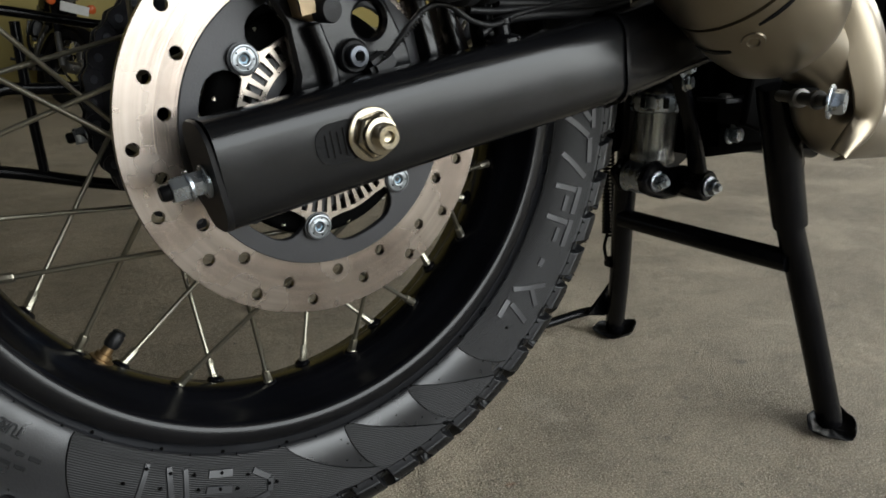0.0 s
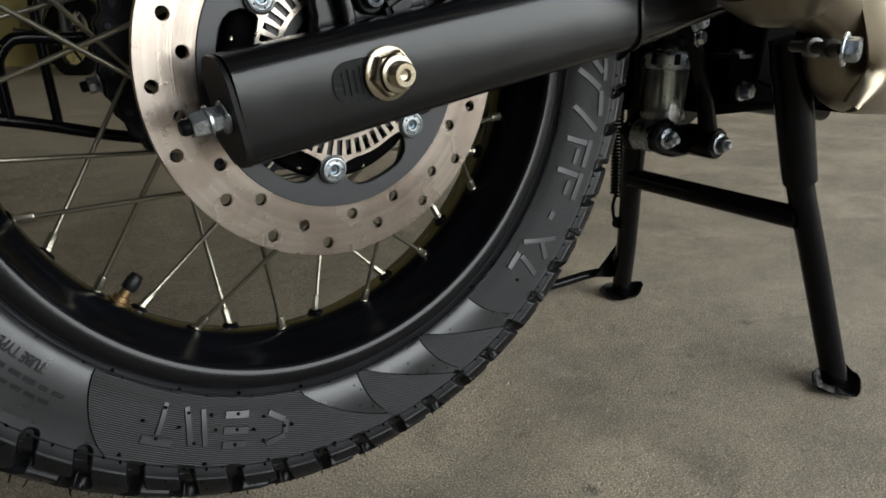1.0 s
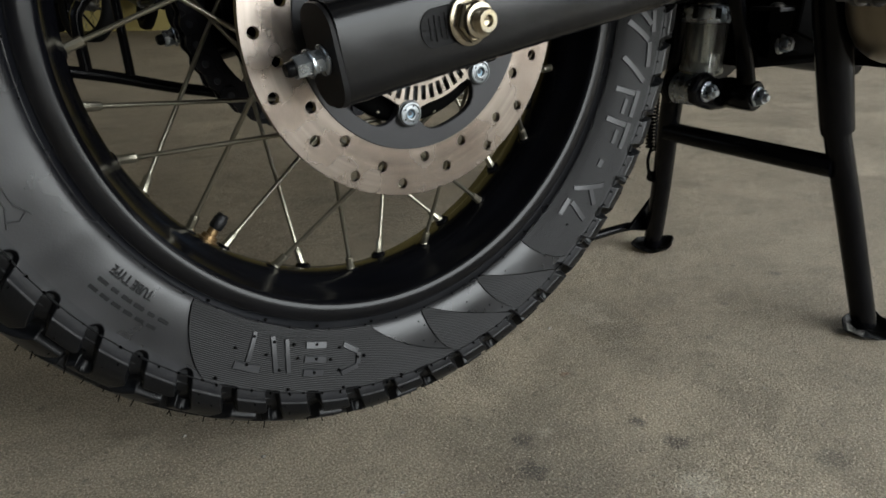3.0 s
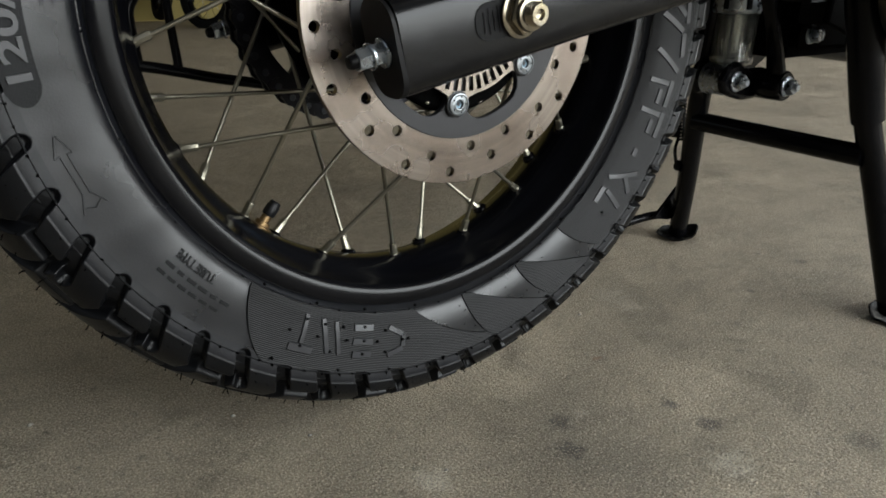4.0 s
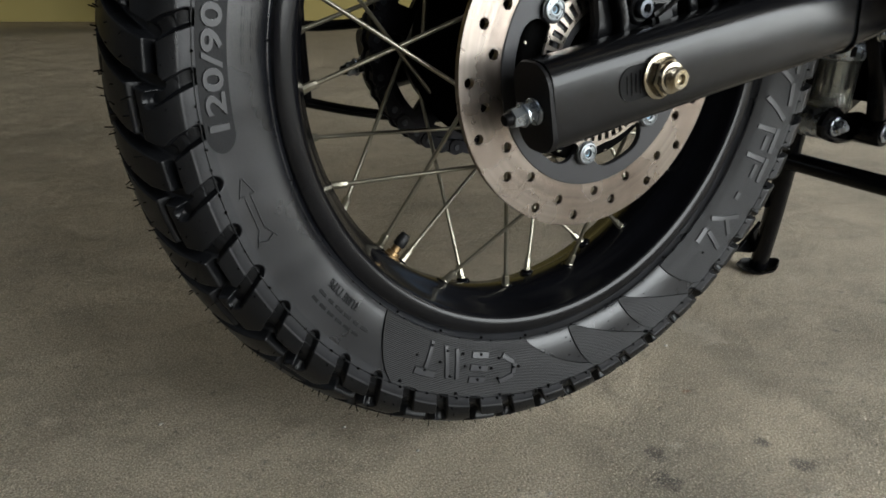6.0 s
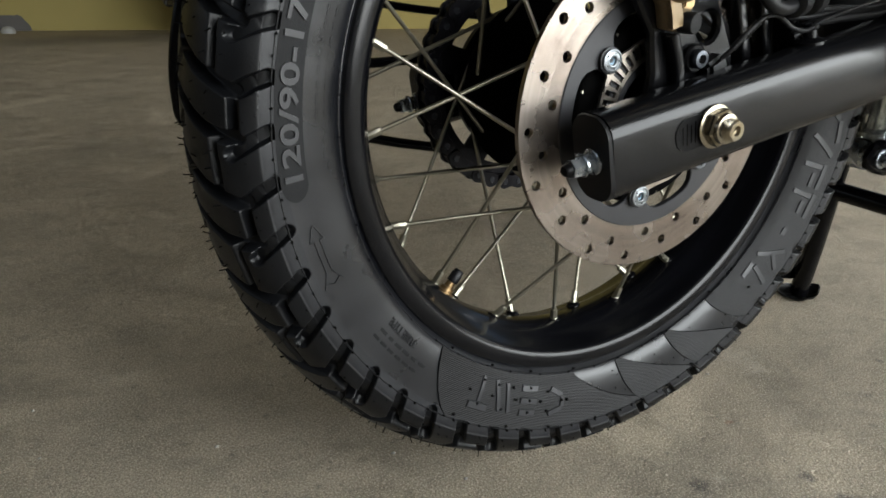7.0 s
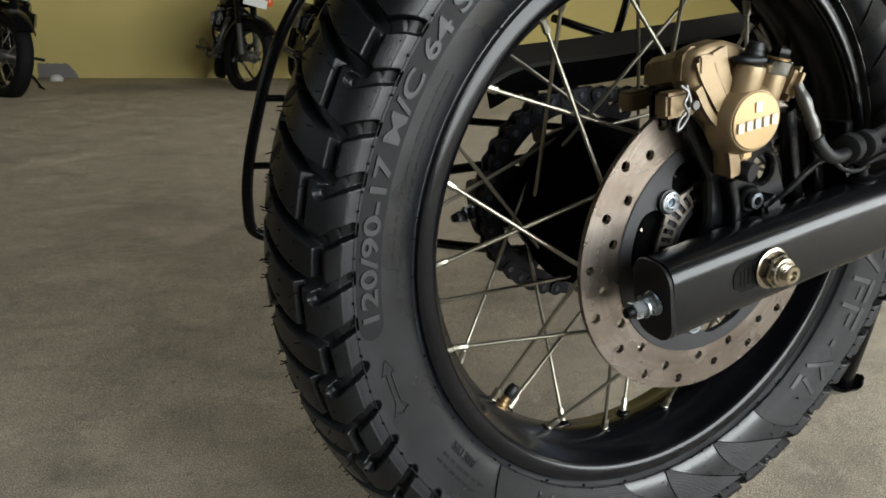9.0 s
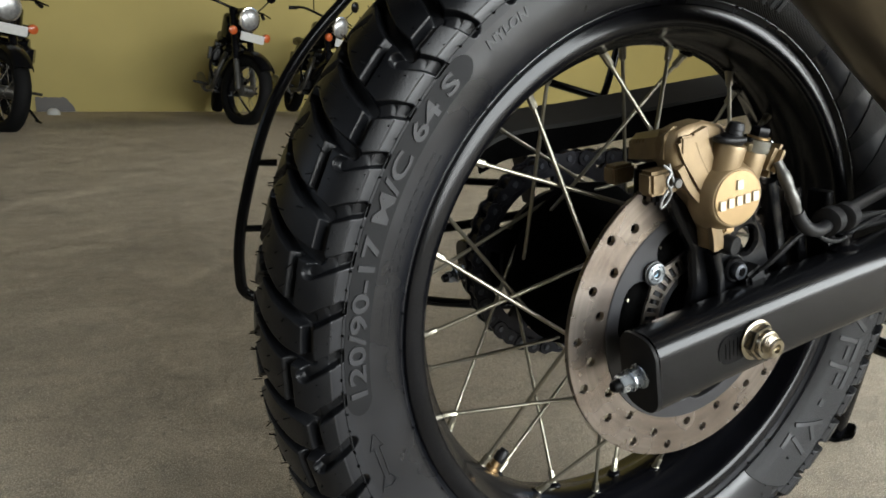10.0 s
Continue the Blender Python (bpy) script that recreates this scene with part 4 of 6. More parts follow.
def carrier_loops():
    """Black disc carrier: a ring with six kidney windows."""
    loops = [circle(0, 0, 0.0874, 120), circle(0, 0, 0.034, 60)]
    for k in range(6):
        c = radians(-97.5 + 60 * k + 30)
        half, rm, t = radians(9.5), 0.0622, 0.0142
        lp = [((rm + t) * math.cos(c - half + 2 * half * i / 6), (rm + t) * math.sin(c - half + 2 * half * i / 6)) for i in range(7)]
        ex, ey = rm * math.cos(c + half), rm * math.sin(c + half)
        lp += [(ex + t * math.cos(c + half + math.pi * i / 8), ey + t * math.sin(c + half + math.pi * i / 8)) for i in range(1, 8)]
        lp += [((rm - t) * math.cos(c + half - 2 * half * i / 6), (rm - t) * math.sin(c + half - 2 * half * i / 6)) for i in range(7)]
        ex, ey = rm * math.cos(c - half), rm * math.sin(c - half)
        lp += [(ex + t * math.cos(c - half + math.pi + math.pi * i / 8), ey + t * math.sin(c - half + math.pi + math.pi * i / 8)) for i in range(1, 8)]
        loops.append(lp)
    return loops


carrier = part("disc_carrier", plate(carrier_loops(), 0.0050, Matrix.Translation((0, YD - 0.0008, ZC)), 0.0005), M_CARRIER, brake_disc, "matt black disc carrier", 30)


def abs_loops():
    outer = []
    for i in range(240):
        a = 2 * math.pi * i / 240
        d = math.degrees(a) + 97.5
        d = abs((d + 30) % 60 - 30)
        lobe = max(0.0, 1 - (d / 8.0) ** 2)
        flare = max(0.0, 1 - d / 16.0) * 0.004
        r = 0.0565 + flare + (0.0715 - 0.0605) * math.sqrt(lobe) if lobe > 0 else 0.0565 + flare
        outer.append((r * math.cos(a), r * math.sin(a)))
    loops = [outer, circle(0, 0, 0.0415, 90)]
    for k in range(48):
        a = radians(-97.5 + 360 / 48 * (k + 0.5))
        ux, uy = math.cos(a), math.sin(a)
        w = 0.0019
        loops.append([(r * ux - s * w * uy, r * uy + s * w * ux) for r, s in ((0.0445, -1), (0.0542, -1), (0.0542, 1), (0.0445, 1))])
    return loops


part("sensor_ring", plate(abs_loops(), 0.0022, Matrix.Translation((0, YD - 0.0032, ZC)), 0.0), M_RING, brake_disc, "silver slotted wheel speed sensor ring", 30)
for k in range(6):
    a = -97.5 + 60 * k
    o = polar(0.0629, a, YD - 0.0032)
    bm = lathe([(0.0079, 0), (0.0083, -0.0008), (0.0083, -0.0019), (0.0078, -0.0027), (0.0070, -0.0029), (0.0064, -0.0024), (0.0045, -0.0024), (0.0038, -0.0028), (0.0032, -0.0027), (0.0029, -0.0022), (0.0028, 0.0004), (0.0, 0.0006)], o, (0, 1, 0), 28)
    bolt = part("disc_bolt", bm, M_BOLT, brake_disc, "zinc-plated button-head bolt", 30)
    part("socket", lathe([(0.0027, 0.0002), (0.0027, -0.0012), (0.0012, -0.0009), (0.0, -0.0006)], o, (0, 1, 0), 6), M_RECESS, bolt, "bluish hexagon socket")
    for q in range(5):
        part("grade_dot", lathe([(0.0006, 0.0), (0.0005, -0.0004), (0.0, -0.0005)], o + Vector((0.0055 * math.cos(1.2566 * q), -0.0024, 0.0055 * math.sin(1.2566 * q))), (0, 1, 0), 8), M_CAST, bolt)
    part("bolt_washer", lathe([(0.0092, 0.0002), (0.0092, -0.0006), (0.0080, -0.0010)], o, (0, 1, 0), 24), M_CARRIER, brake_disc)

# axle, spacer
part("axle", lathe([(0.011, -0.136), (0.011, 0.165)], (0, 0, ZC), (0, 1, 0), 20), M_CAST, bike)
part("axle_spacer", lathe([(0.018, -0.104), (0.020, -0.102), (0.020, -0.083), (0.027, -0.080), (0.027, -0.066)], (0, 0, ZC), (0, 1, 0), 28), M_CAST, bike)


# swingarm
def arm(y, sgn):
    def sec(t):
        return round_rect(0.037 + 0.006 * t, 0.0585 + 0.012 * max(0, t - 0.35), 0.0145)
    return sweep([(-0.083, y, 0.3245), (0.05, y, 0.3515), (0.20, y + sgn * 0.002, 0.3815), (0.32, y - sgn * 0.010, 0.408), (0.46, y - sgn * 0.03, 0.430)], sec, 8, up=(0, 0, 1))


swing = part("swingarm", arm(-0.1145, -1), M_PAINT, bike, "satin black box-section swingarm", 60)
part("swingarm_left", arm(0.142, 1), M_PAINT, bike, "satin black box-section swingarm", 60)
tilt = math.degrees(math.atan2(0.027, 0.133))
mt = Matrix.Rotation(radians(-tilt), 4, "Y")
bm = bmesh.new()
sweep([(-0.0836, -0.1145, 0.3244), (-0.0848, -0.1145, 0.3241), (-0.0862, -0.1145, 0.3238)], lambda t: round_rect(0.0375 - 0.001 * t, 0.059 - 0.001 * t, 0.0145), 1, up=(0, 0, 1), bm=bm)
part("end_cap", bm, M_BLACKPLASTIC, swing, "black plastic end cap", 30)
# seam where the arm meets its forging
bm = bmesh.new()
sweep([(0.2035, -0.1165, 0.3822), (0.2065, -0.1165, 0.3828)], lambda t: round_rect(0.0435, 0.0655, 0.0165), 1, up=(0, 0, 1), bm=bm)
part("weld_seam", bm, M_PAINT, swing)
# axle nut, washer and threaded end
ny = -0.1335
part("axle_washer", lathe([(0.0148, 0), (0.0150, -0.001), (0.0150, -0.0024), (0.0140, -0.0030), (0.010, -0.0030)], (0, ny, ZC), (0, 1, 0), 36), M_YZINC, swing, "yellow zinc-plated washer")
bm = bmesh.new()
hex_head((0, ny - 0.0028, ZC), (0, -1, 0), 0.0225, 0.0070, bm)
lathe([(0.0106, -0.0095), (0.0100, -0.0125), (0.0080, -0.0131)], (0, ny, ZC), (0, 1, 0), 30, bm)
part("axle_nut", bm, M_YZINC, swing, "yellow zinc-plated flanged axle nut", 30)
bm = bmesh.new()
prof = []
for i in range(6):
    prof += [(0.0074, -0.0125 - 0.0010 * i), (0.0067, -0.0130 - 0.0010 * i)]
prof += [(0.0071, -0.0187), (0.0062, -0.0197), (0.0034, -0.0197), (0.0027, -0.0172), (0.0, -0.0168)]
part("axle_end", lathe([(0.0078, -0.008)] + prof, (0, ny, ZC), (0, 1, 0), 26, bm), M_YZINC, swing, "threaded axle end", 30)
# chain adjuster scale let into the arm
bm = bmesh.new()
ms = Matrix.Translation((-0.0185, -0.1333, 0.3395)) @ mt
plate([round_rect(0.030, 0.0225, 0.0100, 6)], -0.0006, ms, 0, bm)
scale_plate = part("adjuster_scale", bm, M_CAST, swing)
for k in range(5):
    bm = bmesh.new()
    block((0, 0, 0), (0.0007, 0.0005, 0.015 if k % 2 else 0.012), 0, bm=bm)
    bmesh.ops.transform(bm, matrix=ms @ Matrix.Translation((-0.009 + 0.0037 * k, -0.0008, 0)), verts=bm.verts)
    part("scale_mark", bm, M_GLOSS, scale_plate)


def adjuster(y, z, x, name):
    bm = bmesh.new()
    d = Vector((-math.cos(radians(tilt)), 0, -math.sin(radians(tilt))))
    o = Vector((x, y, z))
    hex_head(o, d, 0.0118, 0.0075, bm, washer=0.0088)
    part(name, bm, M_ZINC, swing, "zinc-plated adjuster nut", 30)
    part(name, hex_head(o + d * 0.0085, d, 0.0118, 0.0085, washer=0.0080), M_ZINC, swing, "zinc-plated lock nut", 30)
    bm = bmesh.new()
    lathe([(0.0043, 0), (0.0043, 0.0225), (0.0034, 0.0240), (0.0, 0.0240)], o, d, 14, bm)
    part("adjuster_bolt", bm, M_CAST, swing)


adjuster(-0.1165, 0.3225, -0.0860, "adjuster_nut")
adjuster(0.142, 0.3215, -0.0860, "adjuster_nut")

# brake caliper over the disc
cal = part("brake_caliper", plate([[(-0.0725, 0.4660), (-0.0745, 0.4780), (-0.0715, 0.4865), (-0.0620, 0.4905), (-0.0480, 0.4935), (-0.0320, 0.4905), (-0.0130, 0.4800), (-0.0010, 0.4690), (0.0010, 0.4540), (-0.0030, 0.4400), (-0.0060, 0.4270), (-0.0080, 0.4150),
                                     (-0.0110, 0.4060), (-0.0180, 0.4015), (-0.0265, 0.4040), (-0.0305, 0.4180), (-0.0430, 0.4345), (-0.0610, 0.4500)]],
                                  0.0200, Matrix.Translation((0, -0.1100, 0)), 0.0032), M_GOLD, bike, "gold-painted brake caliper", 45)
# the half over the disc's inner face: its flat end draws in towards the wheel
def bridge_section(f):
    xl, zt, zb, y = -0.0745 + 0.0145 * f, 0.4895 - 0.0095 * f, 0.4680 - 0.0070 * f, -0.1020 + 0.0500 * f
    return [Vector((x, y, z)) for x, z in ((xl, zb), (xl - 0.0008, zt - 0.0060), (xl + 0.0055, zt - 0.0004), (-0.0300, zt + 0.0015), (-0.0080, zt - 0.0050), (0.0040, zt - 0.0160), (0.0050, 0.4590), (-0.0200, 0.4560), (xl + 0.0200, zb - 0.0030))]


bm = rings(bmesh.new(), [bridge_section(f) for f in (0.0, 0.04, 0.5, 0.93, 1.0)])
bmesh.ops.bevel(bm, geom=[e for e in bm.edges if e.calc_face_angle(0) > 0.6], offset=0.0012, segments=2, affect="EDGES")
part("bridge", bm, M_GOLD, cal, "", 40)
end_turn = Matrix.Rotation(radians(-16), 4, "Z")
for k in range(4):
    part("casting_mark", block((-0.0634 - 0.0013 * k, -0.0590 - 0.0046 * k, 0.4748 + 0.0008 * k), (0.0010, 0.0034, 0.0026), 0.0002, end_turn, seg=1), M_GOLD, cal)
turn8 = Matrix.Rotation(radians(-8), 4, "Y")
# piston housing, standing proud and tapering outwards, with its bright cover
pc = Vector((-0.0265, -0.1235, 0.4440))
PA = Vector((0.10, 1.0, 0.02)).normalized()
part("piston_boss", lathe([(0.0262, 0.016), (0.0238, 0.008), (0.0214, 0.002), (0.0203, -0.0002), (0.0196, -0.0008), (0.0, -0.0008)], pc, PA, 48), M_GOLD, cal, "", 35)
part("piston_cover", lathe([(0.0190, 0.0008), (0.0188, -0.0014), (0.0182, -0.0018), (0.0, -0.0021)], pc, PA, 48), M_GOLDFACE, cal, "machined pale gold piston cover", 30)
mark = Matrix.Translation(pc) @ Matrix.Rotation(radians(-6), 4, "Z") @ Matrix.Rotation(radians(-8), 4, "Y")
for x, z, w, h in ((0.0005, 0.0092, 0.0060, 0.0078), (-0.0132, -0.0030, 0.0056, 0.0078), (-0.0064, -0.0022, 0.0054, 0.0076), (0.0002, -0.0016, 0.0054, 0.0076), (0.0068, -0.0010, 0.0054, 0.0078), (0.0136, -0.0004, 0.0056, 0.0080)):
    bm = bmesh.new()
    block((x, -0.0026, z), (w * 0.86, 0.0014, h * 0.86), 0.0003, bm=bm, seg=1)
    bmesh.ops.transform(bm, matrix=mark, verts=bm.verts)
    part("logo_bar", bm, M_MARK, cal, "pale maker's mark reduced to bars")


def casting_rib(pts, w0, w1, high):
    """A tapered rib with sloping flanks on the caliper's face: places (x, z) along its crest."""
    def sec(t):
        w = w0 + (w1 - w0) * t
        return [(-w, 0.004), (-w * 0.9, 0.0005), (-w * 0.35, -high), (w * 0.35, -high), (w * 0.9, 0.0005), (w, 0.004)]
    return sweep([(x, -0.1095, z) for x, z in pts], sec, 5, up=(0, 1, 0))


part("rib", casting_rib([(-0.0670, 0.4820), (-0.0620, 0.4720), (-0.0480, 0.4550), (-0.0400, 0.4460)], 0.0074, 0.0046, 0.0036), M_GOLD, cal, "", 30)
part("rib", casting_rib([(-0.0560, 0.4880), (-0.0500, 0.4750), (-0.0390, 0.4600)], 0.0058, 0.0040, 0.0036), M_GOLD, cal, "", 30)
part("rib", casting_rib([(-0.0400, 0.4460), (-0.0340, 0.4320), (-0.0270, 0.4150), (-0.0240, 0.4050)], 0.0040, 0.0046, 0.0038), M_GOLD, cal, "", 30)
part("rib", casting_rib([(-0.0690, 0.4640), (-0.0580, 0.4500), (-0.0450, 0.4390)], 0.0028, 0.0022, 0.0024), M_GOLD, cal, "", 30)
part("rib_pad", block((-0.0660, -0.1120, 0.4785), (0.0110, 0.0050, 0.0120), 0.0012, turn8), M_GOLD, cal)
part("tail_pad", block((-0.0175, -0.1120, 0.4210), (0.0095, 0.0050, 0.0085), 0.0012), M_GOLDFACE, cal, "bright machined pad")
BA = Vector((0.06, -0.16, 0.98)).normalized()
for x, z, r in ((-0.0300, 0.4740, 0.0108), (-0.0085, 0.4690, 0.0096)):
    part("boss", lathe([(r * 1.10, -0.026), (r * 1.02, -0.010), (r, 0.003), (r * 0.93, 0.0052), (r * 0.6, 0.0056)], (x, -0.1145, z), BA, 28), M_GOLD, cal, sharp=35)
c0 = Vector((-0.0298, -0.1155, 0.4795))
part("bleed_cap", lathe([(0.0072, 0), (0.0078, 0.0008), (0.0078, 0.0042), (0.0066, 0.0050), (0.0058, 0.0062), (0.0062, 0.0066), (0.0056, 0.0090), (0.0059, 0.0094), (0.0052, 0.0122), (0.0044, 0.0138), (0.0, 0.0142)], c0, BA, 22), M_BLACKPLASTIC, cal, "black rubber bleed nipple cap")
part("bleed_cap_strap", sweep([c0 + Vector((0.004, -0.0070, 0.0026)), c0 + Vector((-0.007, -0.0070, 0.0022)), c0 + Vector((-0.0125, -0.004, 0.0024)), c0 + Vector((-0.0130, 0.001, 0.0026)), c0 + Vector((-0.007, 0.004, 0.003))], lambda t: round_rect(0.0042, 0.0042, 0.0018), 5), M_BLACKPLASTIC, cal)
bo = Vector((-0.0075, -0.1160, 0.4740))
part("banjo_fitting", lathe([(0.0096, 0), (0.0100, 0.0008), (0.0100, 0.0082), (0.0092, 0.0090), (0.005, 0.0090)], bo, BA, 28), M_STEEL, cal, "chrome banjo fitting")
part("banjo_washer", lathe([(0.0070, 0.0088), (0.0074, 0.0090), (0.0074, 0.0102), (0.006, 0.0104)], bo, BA, 24), M_BRASS, cal, "copper sealing washer")
part("banjo_bolt", hex_head(bo + BA * 0.0102, BA, 0.0118, 0.0060), M_GLOSS, cal, "black hexagon banjo bolt")
part("hose_boss", block((0.0085, -0.117, 0.4670), (0.010, 0.016, 0.024), 0.004, Matrix.Rotation(radians(22), 4, "Y")), M_GOLD, cal)
part("pad_pin_lug", block((-0.0735, -0.100, 0.4535), (0.026, 0.014, 0.0165), 0.0022, turn8), M_GOLD, cal)
part("pad_pin_lug", block((-0.0620, -0.046, 0.4500), (0.020, 0.014, 0.0140), 0.0022, turn8), M_GOLD, cal)
part("pin_end", lathe([(0.0034, 0), (0.0034, 0.006), (0.0028, 0.007)], (-0.0690, -0.1065, 0.4535), (0, -1, 0), 14), M_FORK, cal)
part("spring_clip", sweep([(-0.0810, -0.1100, 0.4655), (-0.0755, -0.1115, 0.4610), (-0.0785, -0.1125, 0.4545), (-0.0735, -0.1120, 0.4480), (-0.0760, -0.1110, 0.4405), (-0.0795, -0.1105, 0.4375), (-0.0790, -0.1105, 0.4430), (-0.0745, -0.1110, 0.4500), (-0.0715, -0.1110, 0.4535), (-0.0765, -0.1100, 0.4660)], 0.0010, 6), M_DULL, cal, "bent wire retaining clip")
part("slide_bolt_cap", lathe([(0.0068, 0), (0.0071, 0.001), (0.0071, 0.010), (0.0064, 0.0115), (0.0, 0.0118)], (-0.0150, -0.1060, 0.4080), (0.22, -1, -0.04), 26), M_BLACKPLASTIC, cal, "black rubber slide bolt cap")
part("brake_pad", block((-0.042, -0.0855, 0.449), (0.048, 0.008, 0.026), 0.003, turn8), M_CAST, cal)
part("brake_pad", block((-0.042, -0.0680, 0.449), (0.048, 0.008, 0.026), 0.003, turn8), M_CAST, cal)

# caliper bracket
bracket = part("caliper_bracket", plate([[(-0.030, 0.325), (-0.024, 0.372), (-0.030, 0.400), (-0.052, 0.430), (-0.066, 0.452), (-0.040, 0.462), (-0.005, 0.456), (0.018, 0.440), (0.036, 0.412), (0.050, 0.388), (0.058, 0.362), (0.048, 0.352), (0.024, 0.356), (0.014, 0.348), (0.012, 0.325)],
                                         circle(0.022, 0.404, 0.0105, 20)], 0.009, Matrix.Translation((0, -0.0965, 0)), 0.0022), M_PAINT, bike, "black cast caliper bracket", 35)
part("bracket_arm", sweep([(-0.008, -0.0990, 0.330), (-0.006, -0.1000, 0.370), (-0.017, -0.1010, 0.400)], lambda t: round_rect(0.008, 0.014 - 0.003 * t, 0.003), 5, up=(0, -1, 0)), M_PAINT, bracket)
part("bracket_web", sweep([(0.052, -0.080, 0.445), (0.066, -0.080, 0.410), (0.078, -0.082, 0.372)], lambda t: round_rect(0.010, 0.018, 0.003), 5, up=(0, -1, 0)), M_PAINT, bracket)
part("bracket_web", sweep([(0.076, -0.086, 0.440), (0.088, -0.087, 0.400), (0.102, -0.088, 0.366)], lambda t: round_rect(0.008, 0.013, 0.003), 5, up=(0, -1, 0)), M_PAINT, bracket)
part("bracket_web", sweep([(0.108, -0.088, 0.436), (0.112, -0.089, 0.405), (0.118, -0.090, 0.380)], lambda t: round_rect(0.008, 0.020, 0.003), 5, up=(0, -1, 0)), M_CAST, bracket)
part("sensor_holder", lathe([(0.0100, 0), (0.0100, -0.014), (0.0088, -0.0155), (0.0, -0.0155)], (0.0095, -0.086, 0.3835), (0, 1, 0), 24), M_CAST, bracket)
bm = lathe([(0.0066, 0), (0.0068, -0.002), (0.0068, -0.004), (0.0058, -0.0056), (0.0034, -0.006), (0.0030, -0.0045), (0.0, -0.0045)], (0.0095, -0.1012, 0.3835), (0, 1, 0), 20)
bolt = part("sensor_bolt", bm, M_PIN, bracket, "dark steel socket-head bolt")
part("socket", lathe([(0.0029, -0.0064), (0.0029, -0.0050), (0.0, -0.0050)], (0.0095, -0.1012, 0.3835), (0, 1, 0), 6), M_DEEP_BLACK, bolt)
part("sensor", block((0.026, -0.1015, 0.3785), (0.018, 0.014, 0.012), 0.003, Matrix.Rotation(radians(-30), 4, "Y")), M_BLACKPLASTIC, bracket)

# hose and sensor cable
part("hose_ferrule", sweep([(0.0070, -0.1240, 0.4670), (0.0110, -0.1300, 0.4550), (0.0180, -0.1330, 0.4410), (0.0235, -0.1335, 0.4310)], lambda t: circle(0, 0, (0.0033, 0.0033, 0.0042, 0.0042, 0.0037, 0.0043, 0.0043, 0.0037, 0.0037)[min(8, int(t * 9))], 16), 6), M_FORK, bike, "crimped steel hose ferrule", 30)
hose = part("brake_hose", sweep([(0.0225, -0.1335, 0.4330), (0.0280, -0.1345, 0.4260), (0.0380, -0.1345, 0.4200), (0.0540, -0.1320, 0.4185), (0.085, -0.122, 0.4240), (0.14, -0.110, 0.4330), (0.25, -0.09, 0.455), (0.36, -0.07, 0.47)], 0.0048, 8), M_BLACKPLASTIC, bike, "black rubber brake hose")
for x, z in ((0.068, 0.4225), (0.084, 0.4245)):
    part("hose_clip", lathe([(0.0085, -0.006), (0.0105, -0.005), (0.0105, 0.005), (0.0085, 0.006)], (x, -0.127, z), (1, 0.25, 0.12), 24), M_BLACKPLASTIC, hose, "black plastic hose clip")
cable = part("sensor_cable", sweep([(0.026, -0.1080, 0.3835), (0.030, -0.1130, 0.3905), (0.038, -0.1180, 0.4030), (0.049, -0.1200, 0.4120), (0.063, -0.1200, 0.4125), (0.080, -0.1190, 0.4050), (0.100, -0.1170, 0.4030), (0.125, -0.114, 0.4110), (0.20, -0.105, 0.425), (0.32, -0.085, 0.445)], 0.0017, 8), M_BLACKPLASTIC, bike, "thin black wheel sensor cable")
for k in range(12):
    t = k / 11
    bm = bmesh.new()
    q = Vector((0.0305, -0.1132, 0.3915)).lerp(Vector((0.0440, -0.1192, 0.4085)), t)
    lathe([(0.0015, -0.0006), (0.0027, -0.0004), (0.0027, 0.0004), (0.0015, 0.0006)], q, (0.0135, -0.006, 0.017), 10, bm)
    part("cable_sleeve_ring", bm, M_BLACKPLASTIC, cable)
for pts, r in (([(0.0964, -0.108, 0.3977), (0.1148, -0.108, 0.4064), (0.1496, -0.108, 0.4111), (0.1933, -0.108, 0.4142), (0.2345, -0.108, 0.4228)], 0.0032), ([(0.1096, -0.108, 0.4165), (0.1439, -0.108, 0.418), (0.187, -0.108, 0.4192), (0.2336, -0.108, 0.4298)], 0.0026), ([(0.0868, -0.108, 0.4115), (0.1098, -0.108, 0.4118), (0.1492, -0.108, 0.4161), (0.1986, -0.108, 0.4189), (0.2402, -0.108, 0.4278)], 0.0022)):
    part("wiring_sleeve", sweep(pts, r, 6), M_BLACKPLASTIC, cable)
part("cable_peg", lathe([(0.012, -0.004), (0.0115, 0.001), (0.0055, 0.0035), (0.005, 0.009), (0.0065, 0.010), (0.0065, 0.013), (0.0, 0.0135)], (0.112, -0.112, 0.3945), (-0.2, 0, 1), 18), M_GLOSS, swing, "small black cable peg")

# sprocket and chain
YS = 0.104
RS = 0.0962
teeth = []
for k in range(38):
    for f, r in ((-0.32, RS - 0.0035), (-0.14, RS + 0.0045), (0.14, RS + 0.0045), (0.32, RS - 0.0035)):
        a = 2 * math.pi * (k + 0.5 + f) / 38
        teeth.append((r * math.cos(a), r * math.sin(a)))
wins = []
for k in range(5):
    c, half = radians(56 + 72 * k), radians(27)
    lp = [(0.0805 * math.cos(c - half + 2 * half * i / 10), 0.0805 * math.sin(c - half + 2 * half * i / 10)) for i in range(11)]
    lp += [(0.0665 * math.cos(c + half * 0.95 - 1.9 * half * i / 10), 0.0665 * math.sin(c + half * 0.95 - 1.9 * half * i / 10)) for i in range(11)]
    wins.append(lp)
